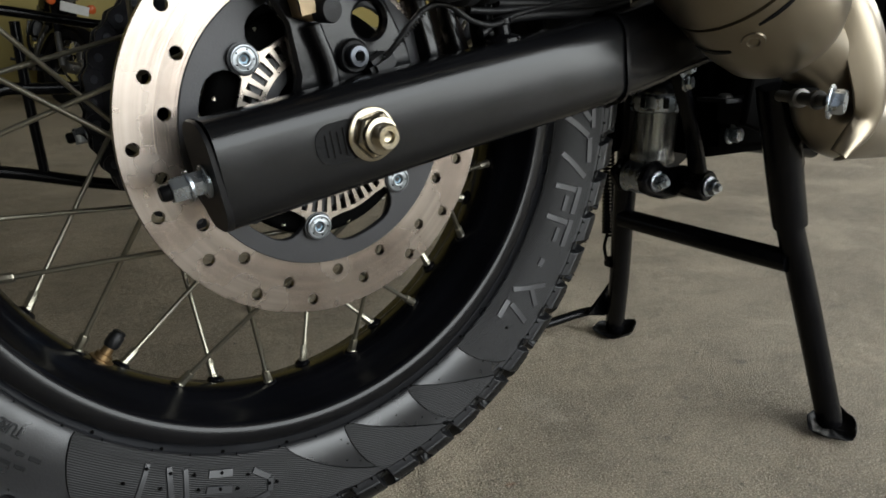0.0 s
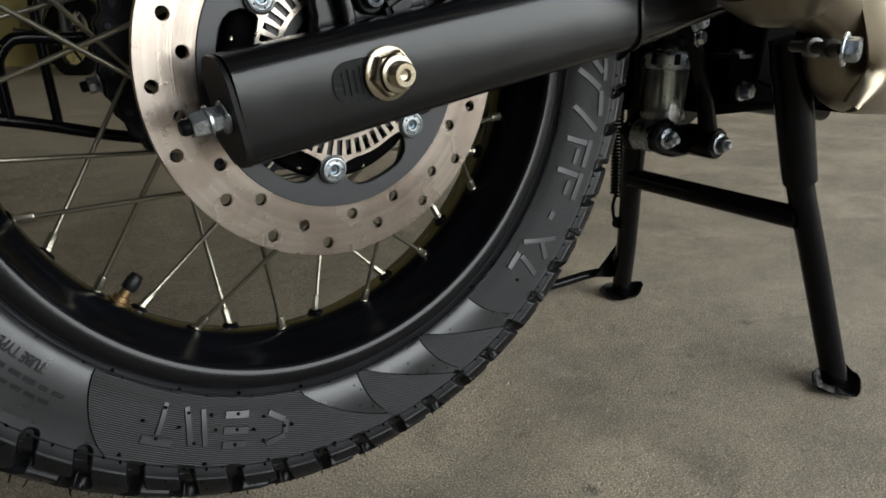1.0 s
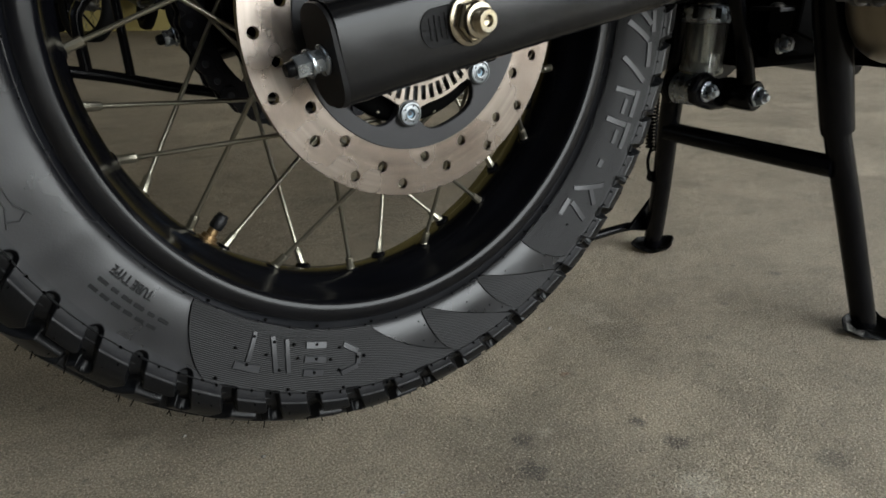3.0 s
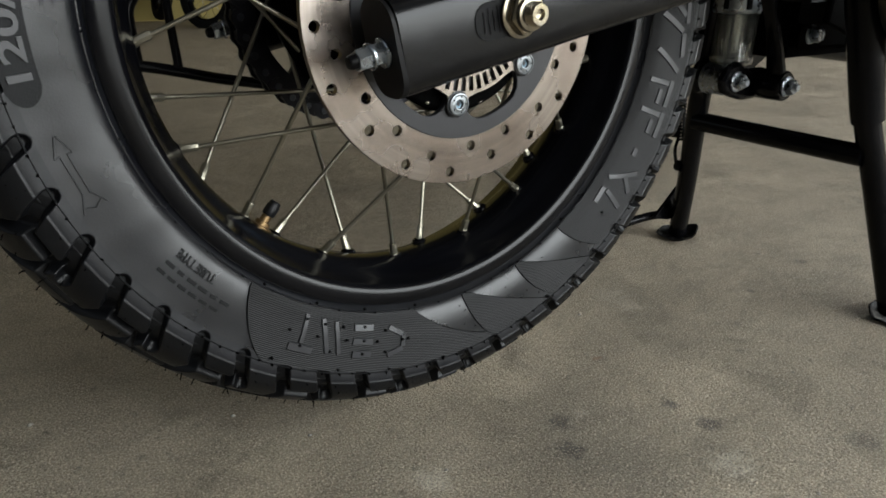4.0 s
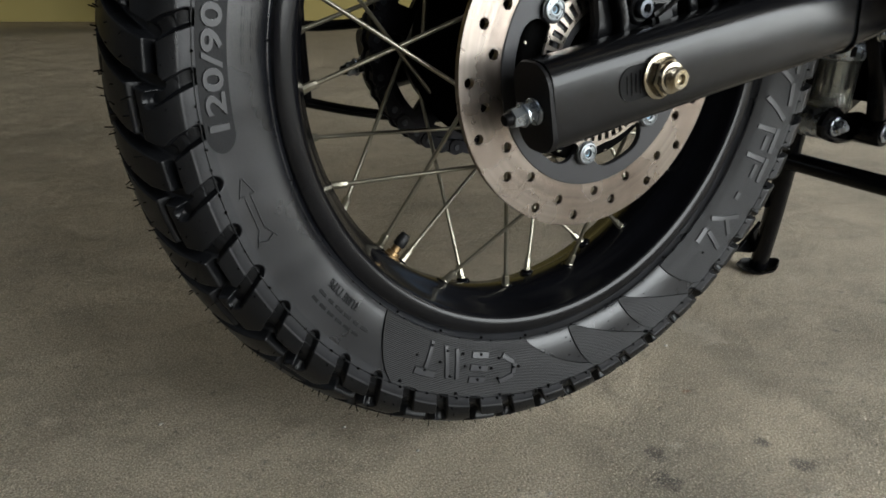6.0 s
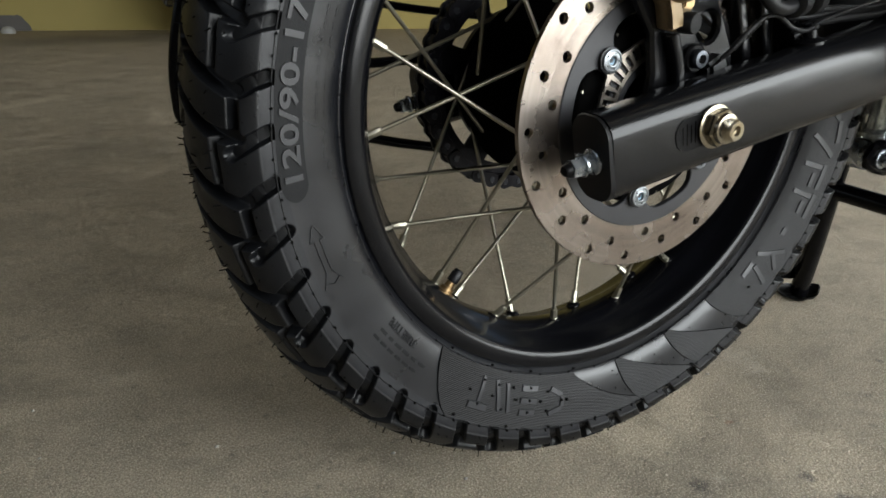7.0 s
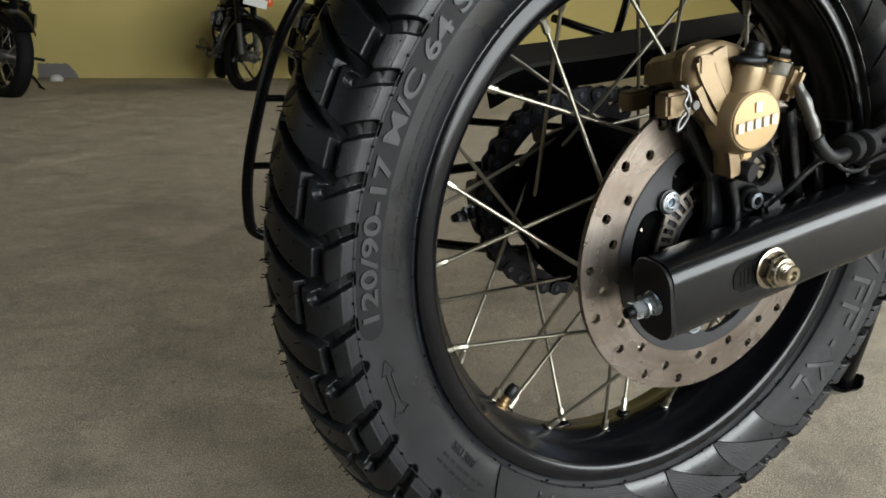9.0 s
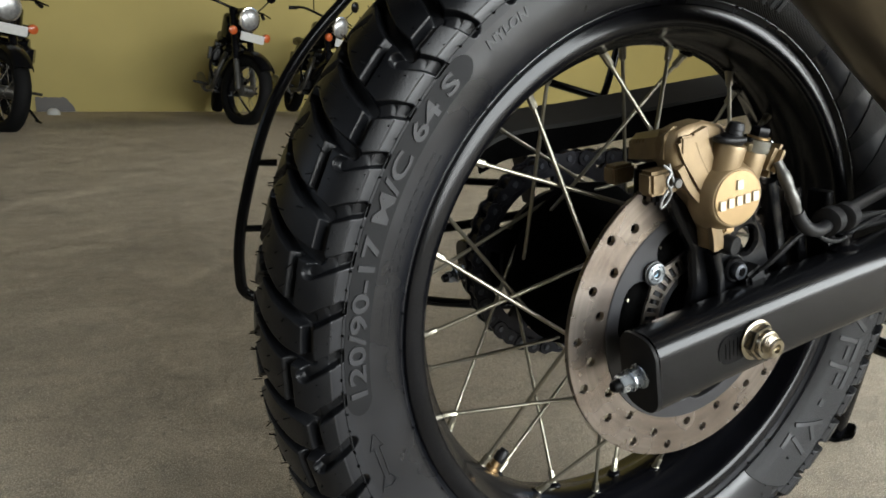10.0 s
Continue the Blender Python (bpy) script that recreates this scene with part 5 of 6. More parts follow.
sprocket = part("sprocket", plate([teeth, circle(0, 0, 0.03, 40)] + wins, 0.006, Matrix.Translation((0, YS - 0.003, ZC)), 0), M_CHAIN, bike, "black rear chain sprocket", 30)
STEP = 360 / 38
nodes = []
for i in range(26):
    nodes.append(Vector((0.0, YS, ZC + RS)) + (Vector((0.60, YS, 0.437)) - Vector((0, YS, ZC + RS))).normalized() * 0.015875 * (26 - i))
for i in range(int(190 / STEP) + 1):
    nodes.append(polar(RS, 92 + STEP * i, YS))
last = nodes[-1]
for i in range(1, 26):
    nodes.append(last + (Vector((0.60, YS, 0.372)) - last).normalized() * 0.015875 * i)


def link_mesh(gap, thick, high):
    bm = bmesh.new()
    p = 0.015875
    lp = []
    for c, a0 in ((0, 90), (p, -90)):
        for i in range(9):
            a = radians(a0 + 180 * i / 8)
            lp.append((c + high / 2 * math.cos(a), high / 2 * math.sin(a)))
        lp.append((p * (0.5), -high * 0.36) if c == 0 else (p * 0.5, high * 0.36))
    for s in (-1, 1):
        plate([lp], thick, Matrix.Translation((0, s * gap - thick / 2, 0)), 0.0003, bm)
    for c in (0, p):
        lathe([(0.0050, -gap), (0.0050, gap)], (c, 0, 0), (0, 1, 0), 12, bm)
    return bm


chain = new("chain")
chain.parent = bike
outer_link = inner_link = pin_proto = None
for i, (q0, q1) in enumerate(zip(nodes, nodes[1:])):
    d = q1 - q0
    m = Matrix.Translation(q0) @ Matrix.Rotation(-math.atan2(d.z, d.x), 4, "Y")
    if i == 0:
        outer_link = part("chain_link", link_mesh(0.0083, 0.0018, 0.0150), M_CHAIN, chain, "", 35)
        inner_link = part("chain_link", link_mesh(0.0062, 0.0018, 0.0150), M_CHAIN, chain, "", 35)
        bm = bmesh.new()
        lathe([(0.0026, -0.0102), (0.0030, -0.0096), (0.0030, 0.0096), (0.0026, 0.0102)], (0, 0, 0), (0, 1, 0), 12, bm)
        pin_proto = part("chain_pin", bm, M_PIN, chain)
        outer_link.matrix_basis, pin_proto.matrix_basis = m, m
    elif i == 1:
        inner_link.matrix_basis = m
        again(pin_proto, m)
    else:
        again(inner_link if i % 2 else outer_link, m)
        again(pin_proto, m)

# chain guard
GUARD_PATH = [(-0.108, 0.112, 0.450), (-0.070, 0.112, 0.4665), (0.023, 0.112, 0.4785), (0.14, 0.112, 0.4965), (0.26, 0.112, 0.514), (0.40, 0.112, 0.53)]
# lit top and shaded side, made as a pale part and a black one
chain_guard = part("chain_guard", sweep(GUARD_PATH, lambda t: [(-0.021, -0.012), (0.020, 0.001), (0.022, 0.004), (0.018, 0.006), (-0.021, -0.008)], 6, up=(0, 0, 1)), M_GUARD_LIT, bike, "black plastic chain guard, its lit top put into the colour", 30)
part("guard_skirt", sweep(GUARD_PATH, lambda t: [(0.0215, 0.0042), (0.0130, 0.0250 + 0.008 * t), (0.0100, 0.0250 + 0.008 * t), (0.0180, 0.0042)], 6, up=(0, 0, 1)), M_DEEP_BLACK, chain_guard, "black side skirt, its shade put into the colour", 30)
part("chain_guard_stay", sweep([(-0.055, 0.125, 0.470), (-0.035, 0.128, 0.430), (-0.02, 0.132, 0.39)], lambda t: round_rect(0.005, 0.030 - 0.01 * t, 0.002), 4, up=(0, 1, 0)), M_BLACKPLASTIC, bike)

# luggage and cloth guard of black tube on the far side
guard = part("side_guard", sweep([(0.10, 0.205, 0.66), (-0.10, 0.205, 0.645), (-0.198, 0.203, 0.566), (-0.256, 0.200, 0.487), (-0.286, 0.200, 0.395), (-0.294, 0.200, 0.330), (-0.280, 0.200, 0.300),
                                  (-0.20, 0.200, 0.294), (-0.142, 0.200, 0.2845), (-0.07, 0.200, 0.268), (0.02, 0.200, 0.255), (0.12, 0.20, 0.262)], 0.0052, 8), M_GLOSS, bike, "black tubular side guard")
for pts, r in (([(-0.127, 0.200, 0.404), (-0.125, 0.200, 0.345), (-0.121, 0.200, 0.284)], 0.004), ([(-0.152, 0.200, 0.345), (-0.158, 0.200, 0.330), (-0.156, 0.200, 0.288)], 0.005),
               ([(-0.152, 0.2, 0.345), (-0.140, 0.2, 0.352), (-0.10, 0.2, 0.352), (-0.02, 0.2, 0.358), (0.10, 0.2, 0.372)], 0.005), ([(-0.20, 0.2, 0.416), (-0.135, 0.2, 0.412), (-0.054, 0.2, 0.402), (0.10, 0.2, 0.39)], 0.004),
               ([(0.03, 0.2, 0.508), (0.129, 0.2, 0.487), (0.25, 0.2, 0.47)], 0.0042), ([(0.110, 0.2, 0.488), (0.119, 0.2, 0.505), (0.140, 0.2, 0.60), (0.15, 0.2, 0.655)], 0.0042)):
    part("guard_rung", sweep(pts, r, 5), M_GLOSS, guard)
for x, z in ((-0.277, 0.429), (-0.289, 0.368)):
    part("guard_peg", sweep([(x, 0.200, z), (x + 0.020, 0.196, z)], 0.0032, 2), M_GLOSS, guard)

# centre stand
stand = part("centre_stand", sweep([(0.463, -0.142, 0.193), (0.459, -0.04, 0.195), (0.457, 0.060, 0.197)], 0.0115, 4), M_GLOSS, bike, "black tubular centre stand, down on the floor")
near_leg = [(0.5348, -0.175, 0.0117), (0.5266, -0.172, 0.033), (0.4841, -0.153, 0.153), (0.4578, -0.139, 0.2317), (0.4432, -0.134, 0.284), (0.431, -0.13, 0.3264), (0.4255, -0.128, 0.3461)]
far_leg = [(0.549, 0.132, 0.010), (0.508, 0.098, 0.105), (0.463, 0.064, 0.200), (0.44, 0.045, 0.27), (0.42, 0.03, 0.345)]
part("leg", sweep(near_leg, 0.0128, 5), M_GLOSS, stand, "black tubular stand leg")
part("leg_sleeve", sweep([(0.4215, -0.1265, 0.3600), (0.4430, -0.1338, 0.2850), (0.4560, -0.1383, 0.2400), (0.4600, -0.1397, 0.2280)], lambda t: circle(0, 0, 0.0172 - 0.0018 * t if t < 0.97 else 0.0130, 20), 6), M_GLOSS, stand, "black welded sleeve round the leg's upper end", 40)
part("leg", sweep(far_leg, 0.0128, 6), M_GLOSS, stand, "black tubular stand leg")
def foot_plate(x, y, turn):
    """A pressed foot: a flat sole with a ragged turned-up rim."""
    bm = bmesh.new()
    n = 28
    secs = []
    for r, zz in ((0.001, 0.0), (0.020, 0.0), (0.0245, 0.004), (0.0280, 0.0115), (0.0266, 0.0120), (0.0232, 0.0062), (0.0185, 0.0030), (0.001, 0.0030)):
        ring = []
        for i in range(n):
            a = 2 * math.pi * i / n
            k = 1 + 0.10 * math.sin(3 * a + 1) + 0.06 * math.sin(5 * a)
            up = zz * (0.75 + 0.45 * math.cos(a - 0.6) + 0.12 * math.sin(7 * a))
            p = Matrix.Rotation(radians(turn), 3, "Z") @ Vector((r * k * 1.12 * math.cos(a), r * k * 0.85 * math.sin(a), max(0.0, up) if zz > 0 else 0.0))
            ring.append(p + Vector((x, y, 0.0015)))
        secs.append(ring)
    rings(bm, secs)
    return part("foot_plate", bm, M_CAST, stand, "black pressed foot plate with a turned-up rim", 50)


foot_plate(0.538, -0.177, 10)
foot_plate(0.552, 0.133, -20)
part("gusset", plate([[(0.4551, 0.3344), (0.4822, 0.3252), (0.5035, 0.286), (0.5122, 0.2385), (0.5018, 0.2287), (0.4745, 0.2795)]], 0.004, Matrix.Translation((0, -0.122, 0)), 0.0008), M_GLOSS, stand)
part("stand_lever", sweep([(0.545, 0.140, 0.038), (0.500, 0.150, 0.038), (0.430, 0.155, 0.034), (0.400, 0.156, 0.040)], 0.0062, 5), M_GLOSS, stand)
part("lever_web", plate([[(-0.045, 0.000), (-0.020, 0.022), (0.0, 0.040), (0.004, 0.0), (-0.01, -0.008)]], 0.006, Matrix.Translation((0.540, 0.134, 0.040)), 0.001), M_GLOSS, stand)


def coil(p0, p1, r, wire, turns):
    a, b = Vector(p0), Vector(p1)
    x, y, z = frame_of(b - a)
    n = turns * 12
    pts = [a.lerp(b, i / n) + (x * math.cos(i * math.pi / 6) + y * math.sin(i * math.pi / 6)) * r for i in range(n + 1)]
    return sweep(pts, lambda t: circle(0, 0, wire, 6), 1)


part("return_spring", coil((0.462, 0.095, 0.30), (0.478, 0.098, 0.165), 0.0062, 0.0016, 30), M_GLOSS, stand, "black coil return spring")
part("spring_hook", sweep([(0.478, 0.098, 0.166), (0.474, 0.098, 0.150), (0.480, 0.098, 0.132), (0.486, 0.100, 0.128)], 0.0022, 5), M_GLOSS, stand)
part("hook_lug", lathe([(0.007, -0.004), (0.0075, 0), (0.007, 0.004)], (0.487, 0.098, 0.127), (0, 1, 0), 14), M_GLOSS, stand)

# shock absorber foot and linkage
JX, JY = 0.4385, 0.012
shock = part("shock_absorber", lathe([(0.0125, 0.268), (0.0150, 0.272), (0.0150, 0.280), (0.0118, 0.283), (0.0118, 0.330), (0.0170, 0.338), (0.0170, 0.347)], (JX, JY, 0), (0, 0, 1), 36), M_STEEL, bike, "bright steel lower end of the shock absorber", 30)
part("clear_sleeve", lathe([(0.0195, 0.2715), (0.0226, 0.2730), (0.0230, 0.2760), (0.0222, 0.2790), (0.0232, 0.3220), (0.0236, 0.3260), (0.0222, 0.3262), (0.0214, 0.3225), (0.0206, 0.2790), (0.0180, 0.2745)], (JX, JY, 0), (0, 0, 1), 44), M_CLEAR, shock, "clear plastic sleeve round the damper rod", 30)
part("sleeve_collar", lathe([(0.0230, 0.3262), (0.0285, 0.3275), (0.0300, 0.3310), (0.0300, 0.3410), (0.0282, 0.3440), (0.0225, 0.3450)], (JX, JY, 0), (0, 0, 1), 44), M_ZINC, shock, "bright notched collar", 30)
for k in range(8):
    a = radians(45 * k + 10)
    part("collar_notch", block((JX + 0.0298 * math.cos(a), JY + 0.0298 * math.sin(a), 0.3365), (0.004, 0.006, 0.011), 0.001, Matrix.Rotation(a, 4, "Z"), seg=1), M_CAST, shock)
for k in range(5):
    part("level_mark", block((JX - 0.0100, JY - 0.0085, 0.2880 + 0.0085 * k), (0.0060, 0.0020, 0.0014), 0.0002, Matrix.Rotation(radians(40), 4, "Z"), seg=1), M_CAST, shock)
for k in range(40):
    a = 2 * math.pi * k / 40
    part("knurl", block((JX + 0.0229 * math.cos(a), JY + 0.0229 * math.sin(a), 0.2775), (0.0012, 0.0018, 0.0050), 0, Matrix.Rotation(a, 4, "Z")), M_CLEAR, shock)
part("spring_seat", lathe([(0.034, 0.347), (0.035, 0.352), (0.034, 0.357), (0.026, 0.360), (0.022, 0.40)], (JX, JY, 0), (0, 0, 1), 32), M_GLOSS, shock)
part("shock_spring", coil((JX, JY, 0.358), (JX - 0.03, JY, 0.47), 0.030, 0.005, 5), M_GLOSS, shock)
part("eye_neck", lathe([(0.009, 0.248), (0.010, 0.262), (0.016, 0.271)], (JX - 0.003, JY, 0), (0, 0, 1), 20), M_STEEL, shock)
part("eye_bush", lathe([(0.0150, -0.022), (0.0172, -0.021), (0.0172, 0.018), (0.0150, 0.019)], (JX - 0.014, JY - 0.002, 0.2555), (0, 1, 0), 30), M_ZINC, shock, "bright steel bush")
link = part("shock_link", plate([[(0.395, 0.258), (0.405, 0.272), (0.420, 0.277), (0.440, 0.268), (0.470, 0.268), (0.488, 0.262), (0.492, 0.247), (0.480, 0.236), (0.455, 0.234), (0.435, 0.234), (0.415, 0.239), (0.400, 0.246)]], 0.011, Matrix.Translation((0, -0.0130, 0)), 0.003), M_GLOSS, bike, "black shock linkage plate", 35)
part("shock_link_inner", plate([[(0.405, 0.258), (0.420, 0.272), (0.49, 0.270), (0.56, 0.320), (0.60, 0.300), (0.494, 0.240), (0.420, 0.237)]], 0.011, Matrix.Translation((0, 0.034, 0)), 0.003), M_GLOSS, bike)
pull = part("pull_rod", sweep([(0.462, -0.034, 0.252), (0.442, -0.035, 0.300), (0.414, -0.036, 0.350), (0.388, -0.037, 0.398)], lambda t: round_rect(0.011, 0.014 + 0.008 * abs(2 * t - 1), 0.004), 5, up=(0, -1, 0)), M_GLOSS, bike, "black forged pull rod")
part("rod_eye", lathe([(0.015, -0.012), (0.0165, -0.010), (0.0165, 0.020), (0.015, 0.022)], (0.462, -0.034, 0.2515), (0, 1, 0), 26), M_GLOSS, pull)
part("link_bolt", hex_head((0.462, -0.046, 0.2515), (0, -1, 0), 0.0145, 0.0080, washer=0.0110, thread=0.003), M_ZINC, pull, "zinc-plated flanged nut", 30)
part("link_bolt_rear", hex_head((0.4185, -0.013, 0.2560), (0, -1, 0), 0.0145, 0.0080, washer=0.0110, thread=0.003), M_ZINC, link, "zinc-plated flanged nut", 30)
part("link_bolt_top", hex_head((0.3950, -0.0480, 0.3755), (0.2, -1, 0), 0.0150, 0.0080, washer=0.0115), M_ZINC, pull, "zinc-plated bolt head", 30)

# frame, foot peg mount and the dark underside
part("main_frame", block((0.615, 0.02, 0.39), (0.31, 0.13, 0.22), 0.012), M_DEEP_BLACK, bike, "black steel frame and gearbox underside")
part("frame_plate", plate([[(-0.055, -0.03), (-0.045, 0.055), (0.02, 0.080), (0.060, 0.070), (0.070, 0.02), (0.045, -0.03), (0.0, -0.045)]], 0.008, Matrix.Translation((0.505, -0.085, 0.350)), 0.002), M_DEEP_BLACK, bike)
part("linkage_mount", block((0.455, 0.075, 0.325), (0.13, 0.05, 0.095), 0.008), M_DEEP_BLACK, bike)
part("switch_plate", block((0.465, -0.060, 0.3425), (0.076, 0.034, 0.004), 0.001), M_BLACKPLASTIC, bike)
part("switch_box", block((0.480, -0.060, 0.3290), (0.034, 0.032, 0.0230), 0.002), M_BLACKPLASTIC, bike)
part("switch_screw", lathe([(0.0070, 0), (0.0070, 0.002), (0.0040, 0.0042), (0.0, 0.0044)], (0.450, -0.060, 0.3445), (0, 0, 1), 18), M_FORK, bike, "dull round screw head")
part("frame_bolt", hex_head((0.508, -0.060, 0.3555), (0, -1, 0), 0.0120, 0.006, washer=0.0085), M_ZINC, bike, "zinc-plated bolt head", 30)
part("linkage_bolt", hex_head((0.3990, -0.0480, 0.3590), (0.2, -1, 0.1), 0.0110, 0.006, washer=0.0085), M_STEEL, bike, "bright bolt head", 30)
part("frame_bolt", hex_head((0.470, -0.0580, 0.3070), (0, -1, 0), 0.0135, 0.010, washer=0.0100), M_ZINC, bike, "zinc-plated bolt head", 30)
part("bash_tube", sweep([(0.50, 0.05, 0.305), (0.60, 0.04, 0.285), (0.80, 0.02, 0.26)], 0.014, 4), M_GLOSS, bike)
# plain engine mass, added to cast the front half's shadow
part("engine", block((0.85, 0.02, 0.42), (0.34, 0.24, 0.30), 0.03, seg=3), M_DEEP_BLACK, bike, "dark engine block")

# muffler with its collar, heat shield and header pipe
MA = Vector((0.3127, -0.1805, 0.4137))
MD = Vector((-0.819, 0.0913, 0.5664)).normalized()
MS = 0.863          # girth
muffler = part("muffler", lathe([(r * MS, h) for r, h in ((0.030, -0.026), (0.046, -0.020), (0.055, -0.008), (0.0595, 0.010), (0.0610, 0.020), (0.0626, 0.0560), (0.0600, 0.0565), (0.0600, 0.0590), (0.0634, 0.0596), (0.0645, 0.10), (0.0655, 0.40), (0.05, 0.42))], MA, MD, 72), M_MUFFLER, bike, "brushed nickel-coloured exhaust muffler", 30)
x3, y3, z3 = frame_of(MD)
def round_muffler(a, r, along):
    """A point of the muffler's skin at an angle from the outer side, and the way out of it."""
    out = Vector((0, -math.cos(radians(a)), math.sin(radians(a))))
    out = (out - MD * out.dot(MD)).normalized()
    return MA + MD * along + out * r, out


so, sd = round_muffler(-66, 0.0612 * MS, 0.036)
part("shield_screw", lathe([(0.0078, 0), (0.0074, 0.0016), (0.0045, 0.0021), (0.0034, 0.0012), (0, 0.0012)], so, sd, 20), M_MUFFLER, muffler)
# slots are not cut: raised strips carry the openings' darkness as colour
for a0, a1, along in ((-112, -82, 0.032), (-58, -28, 0.047)):
    bm = bmesh.new()
    secs = []
    for i in range(15):
        a = radians(a0 + (a1 - a0) * i / 14)
        w = 0.0016 * math.sin(math.pi * (0.08 + 0.84 * i / 14)) ** 0.4
        up = Vector((0, -math.cos(a), math.sin(a)))
        up = (up - MD * up.dot(MD)).normalized()
        c = MA + MD * along
        secs.append([c + up * 0.0590 * MS - MD * w, c + up * 0.0626 * MS - MD * w, c + up * 0.0626 * MS + MD * w, c + up * 0.0590 * MS + MD * w])
    part("slot_strip", rings(bm, secs), M_CAST, muffler, "dark strip standing for a slot in the muffler's end cap")
pipe = part("exhaust_pipe", sweep([(0.75, -0.150, 0.305), (0.62, -0.158, 0.316), (0.52, -0.166, 0.322), (0.455, -0.171, 0.328), (0.424, -0.174, 0.344), (0.402, -0.178, 0.372), (0.368, -0.181, 0.390), (0.330, -0.182, 0.403)], lambda t: circle(0, 0, 0.030 - 0.002 * t, 32), 8), M_MUFFLER, bike, "nickel-coloured exhaust pipe", 60)


def shield():
    path = [Vector(q) for q in ((0.358, -0.200, 0.438), (0.388, -0.208, 0.404), (0.407, -0.212, 0.368), (0.408, -0.211, 0.336), (0.378, -0.206, 0.311))]
    def sec(t):
        w = 0.052 * math.sin(math.pi * (0.22 + 0.72 * t)) ** 1.2 + 0.004
        out = [(w * (i / 8 - 0.5), 0.010 * math.cos(math.pi * (i / 8 - 0.5))) for i in range(9)]
        inn = [(w * (i / 8 - 0.5) * 0.96, 0.010 * math.cos(math.pi * (i / 8 - 0.5)) - 0.002) for i in range(9)]
        return out + inn[::-1]
    return sweep(path, sec, 8, up=(0, 1, 0))


part("heat_shield", shield(), M_MUFFLER, muffler, "nickel-coloured pipe heat shield", 50)
clamp = part("muffler_clamp", sweep([(0.366, -0.170, 0.362), (0.356, -0.190, 0.356)], lambda t: round_rect(0.018, 0.014, 0.004), 2, up=(0, 0, 1)), M_CAST, muffler)
part("clamp_bolt", hex_head((0.311, -0.228, 0.3565), (0.25, -0.95, 0.0), 0.0150, 0.0085, washer=0.0118), M_ZINC, muffler, "zinc-plated clamp bolt", 30)
part("clamp_shank", lathe([(0.0040, 0), (0.0040, 0.010), (0.0068, 0.010), (0.0068, 0.014), (0.0046, 0.015), (0.0046, 0.030), (0.0070, 0.031), (0.0070, 0.038), (0.0042, 0.039), (0.0042, 0.06)], (0.311, -0.227, 0.3565), (0.50, 0.86, 0.0), 18), M_FORK, muffler, "threaded clamp shank with nuts", 30)


# tail, saddle and side panel above the wheel: unseen, added to shade it
part("rear_mudguard", sweep([(-0.52, 0, 0.64), (-0.36, 0, 0.715), (-0.15, 0, 0.735), (0.10, 0, 0.715), (0.30, 0, 0.66)], lambda t: round_rect(0.17, 0.035, 0.015), 6, up=(0, 0, 1)), M_BLACKPLASTIC, bike, "black plastic rear mudguard, out of view, shading the wheel", 60)
part("saddle", sweep([(-0.40, 0, 0.83), (-0.10, 0, 0.84), (0.15, 0, 0.80), (0.50, 0, 0.80)], lambda t: round_rect(0.26 - 0.05 * t, 0.10, 0.04), 6, up=(0, 0, 1)), M_BLACKPLASTIC, bike, "black saddle", 60)
part("side_panel", block((0.36, 0.0, 0.70), (0.34, 0.26, 0.16), 0.04, seg=3), M_GLOSS, bike, "black side panels, out of view, shading the wheel")


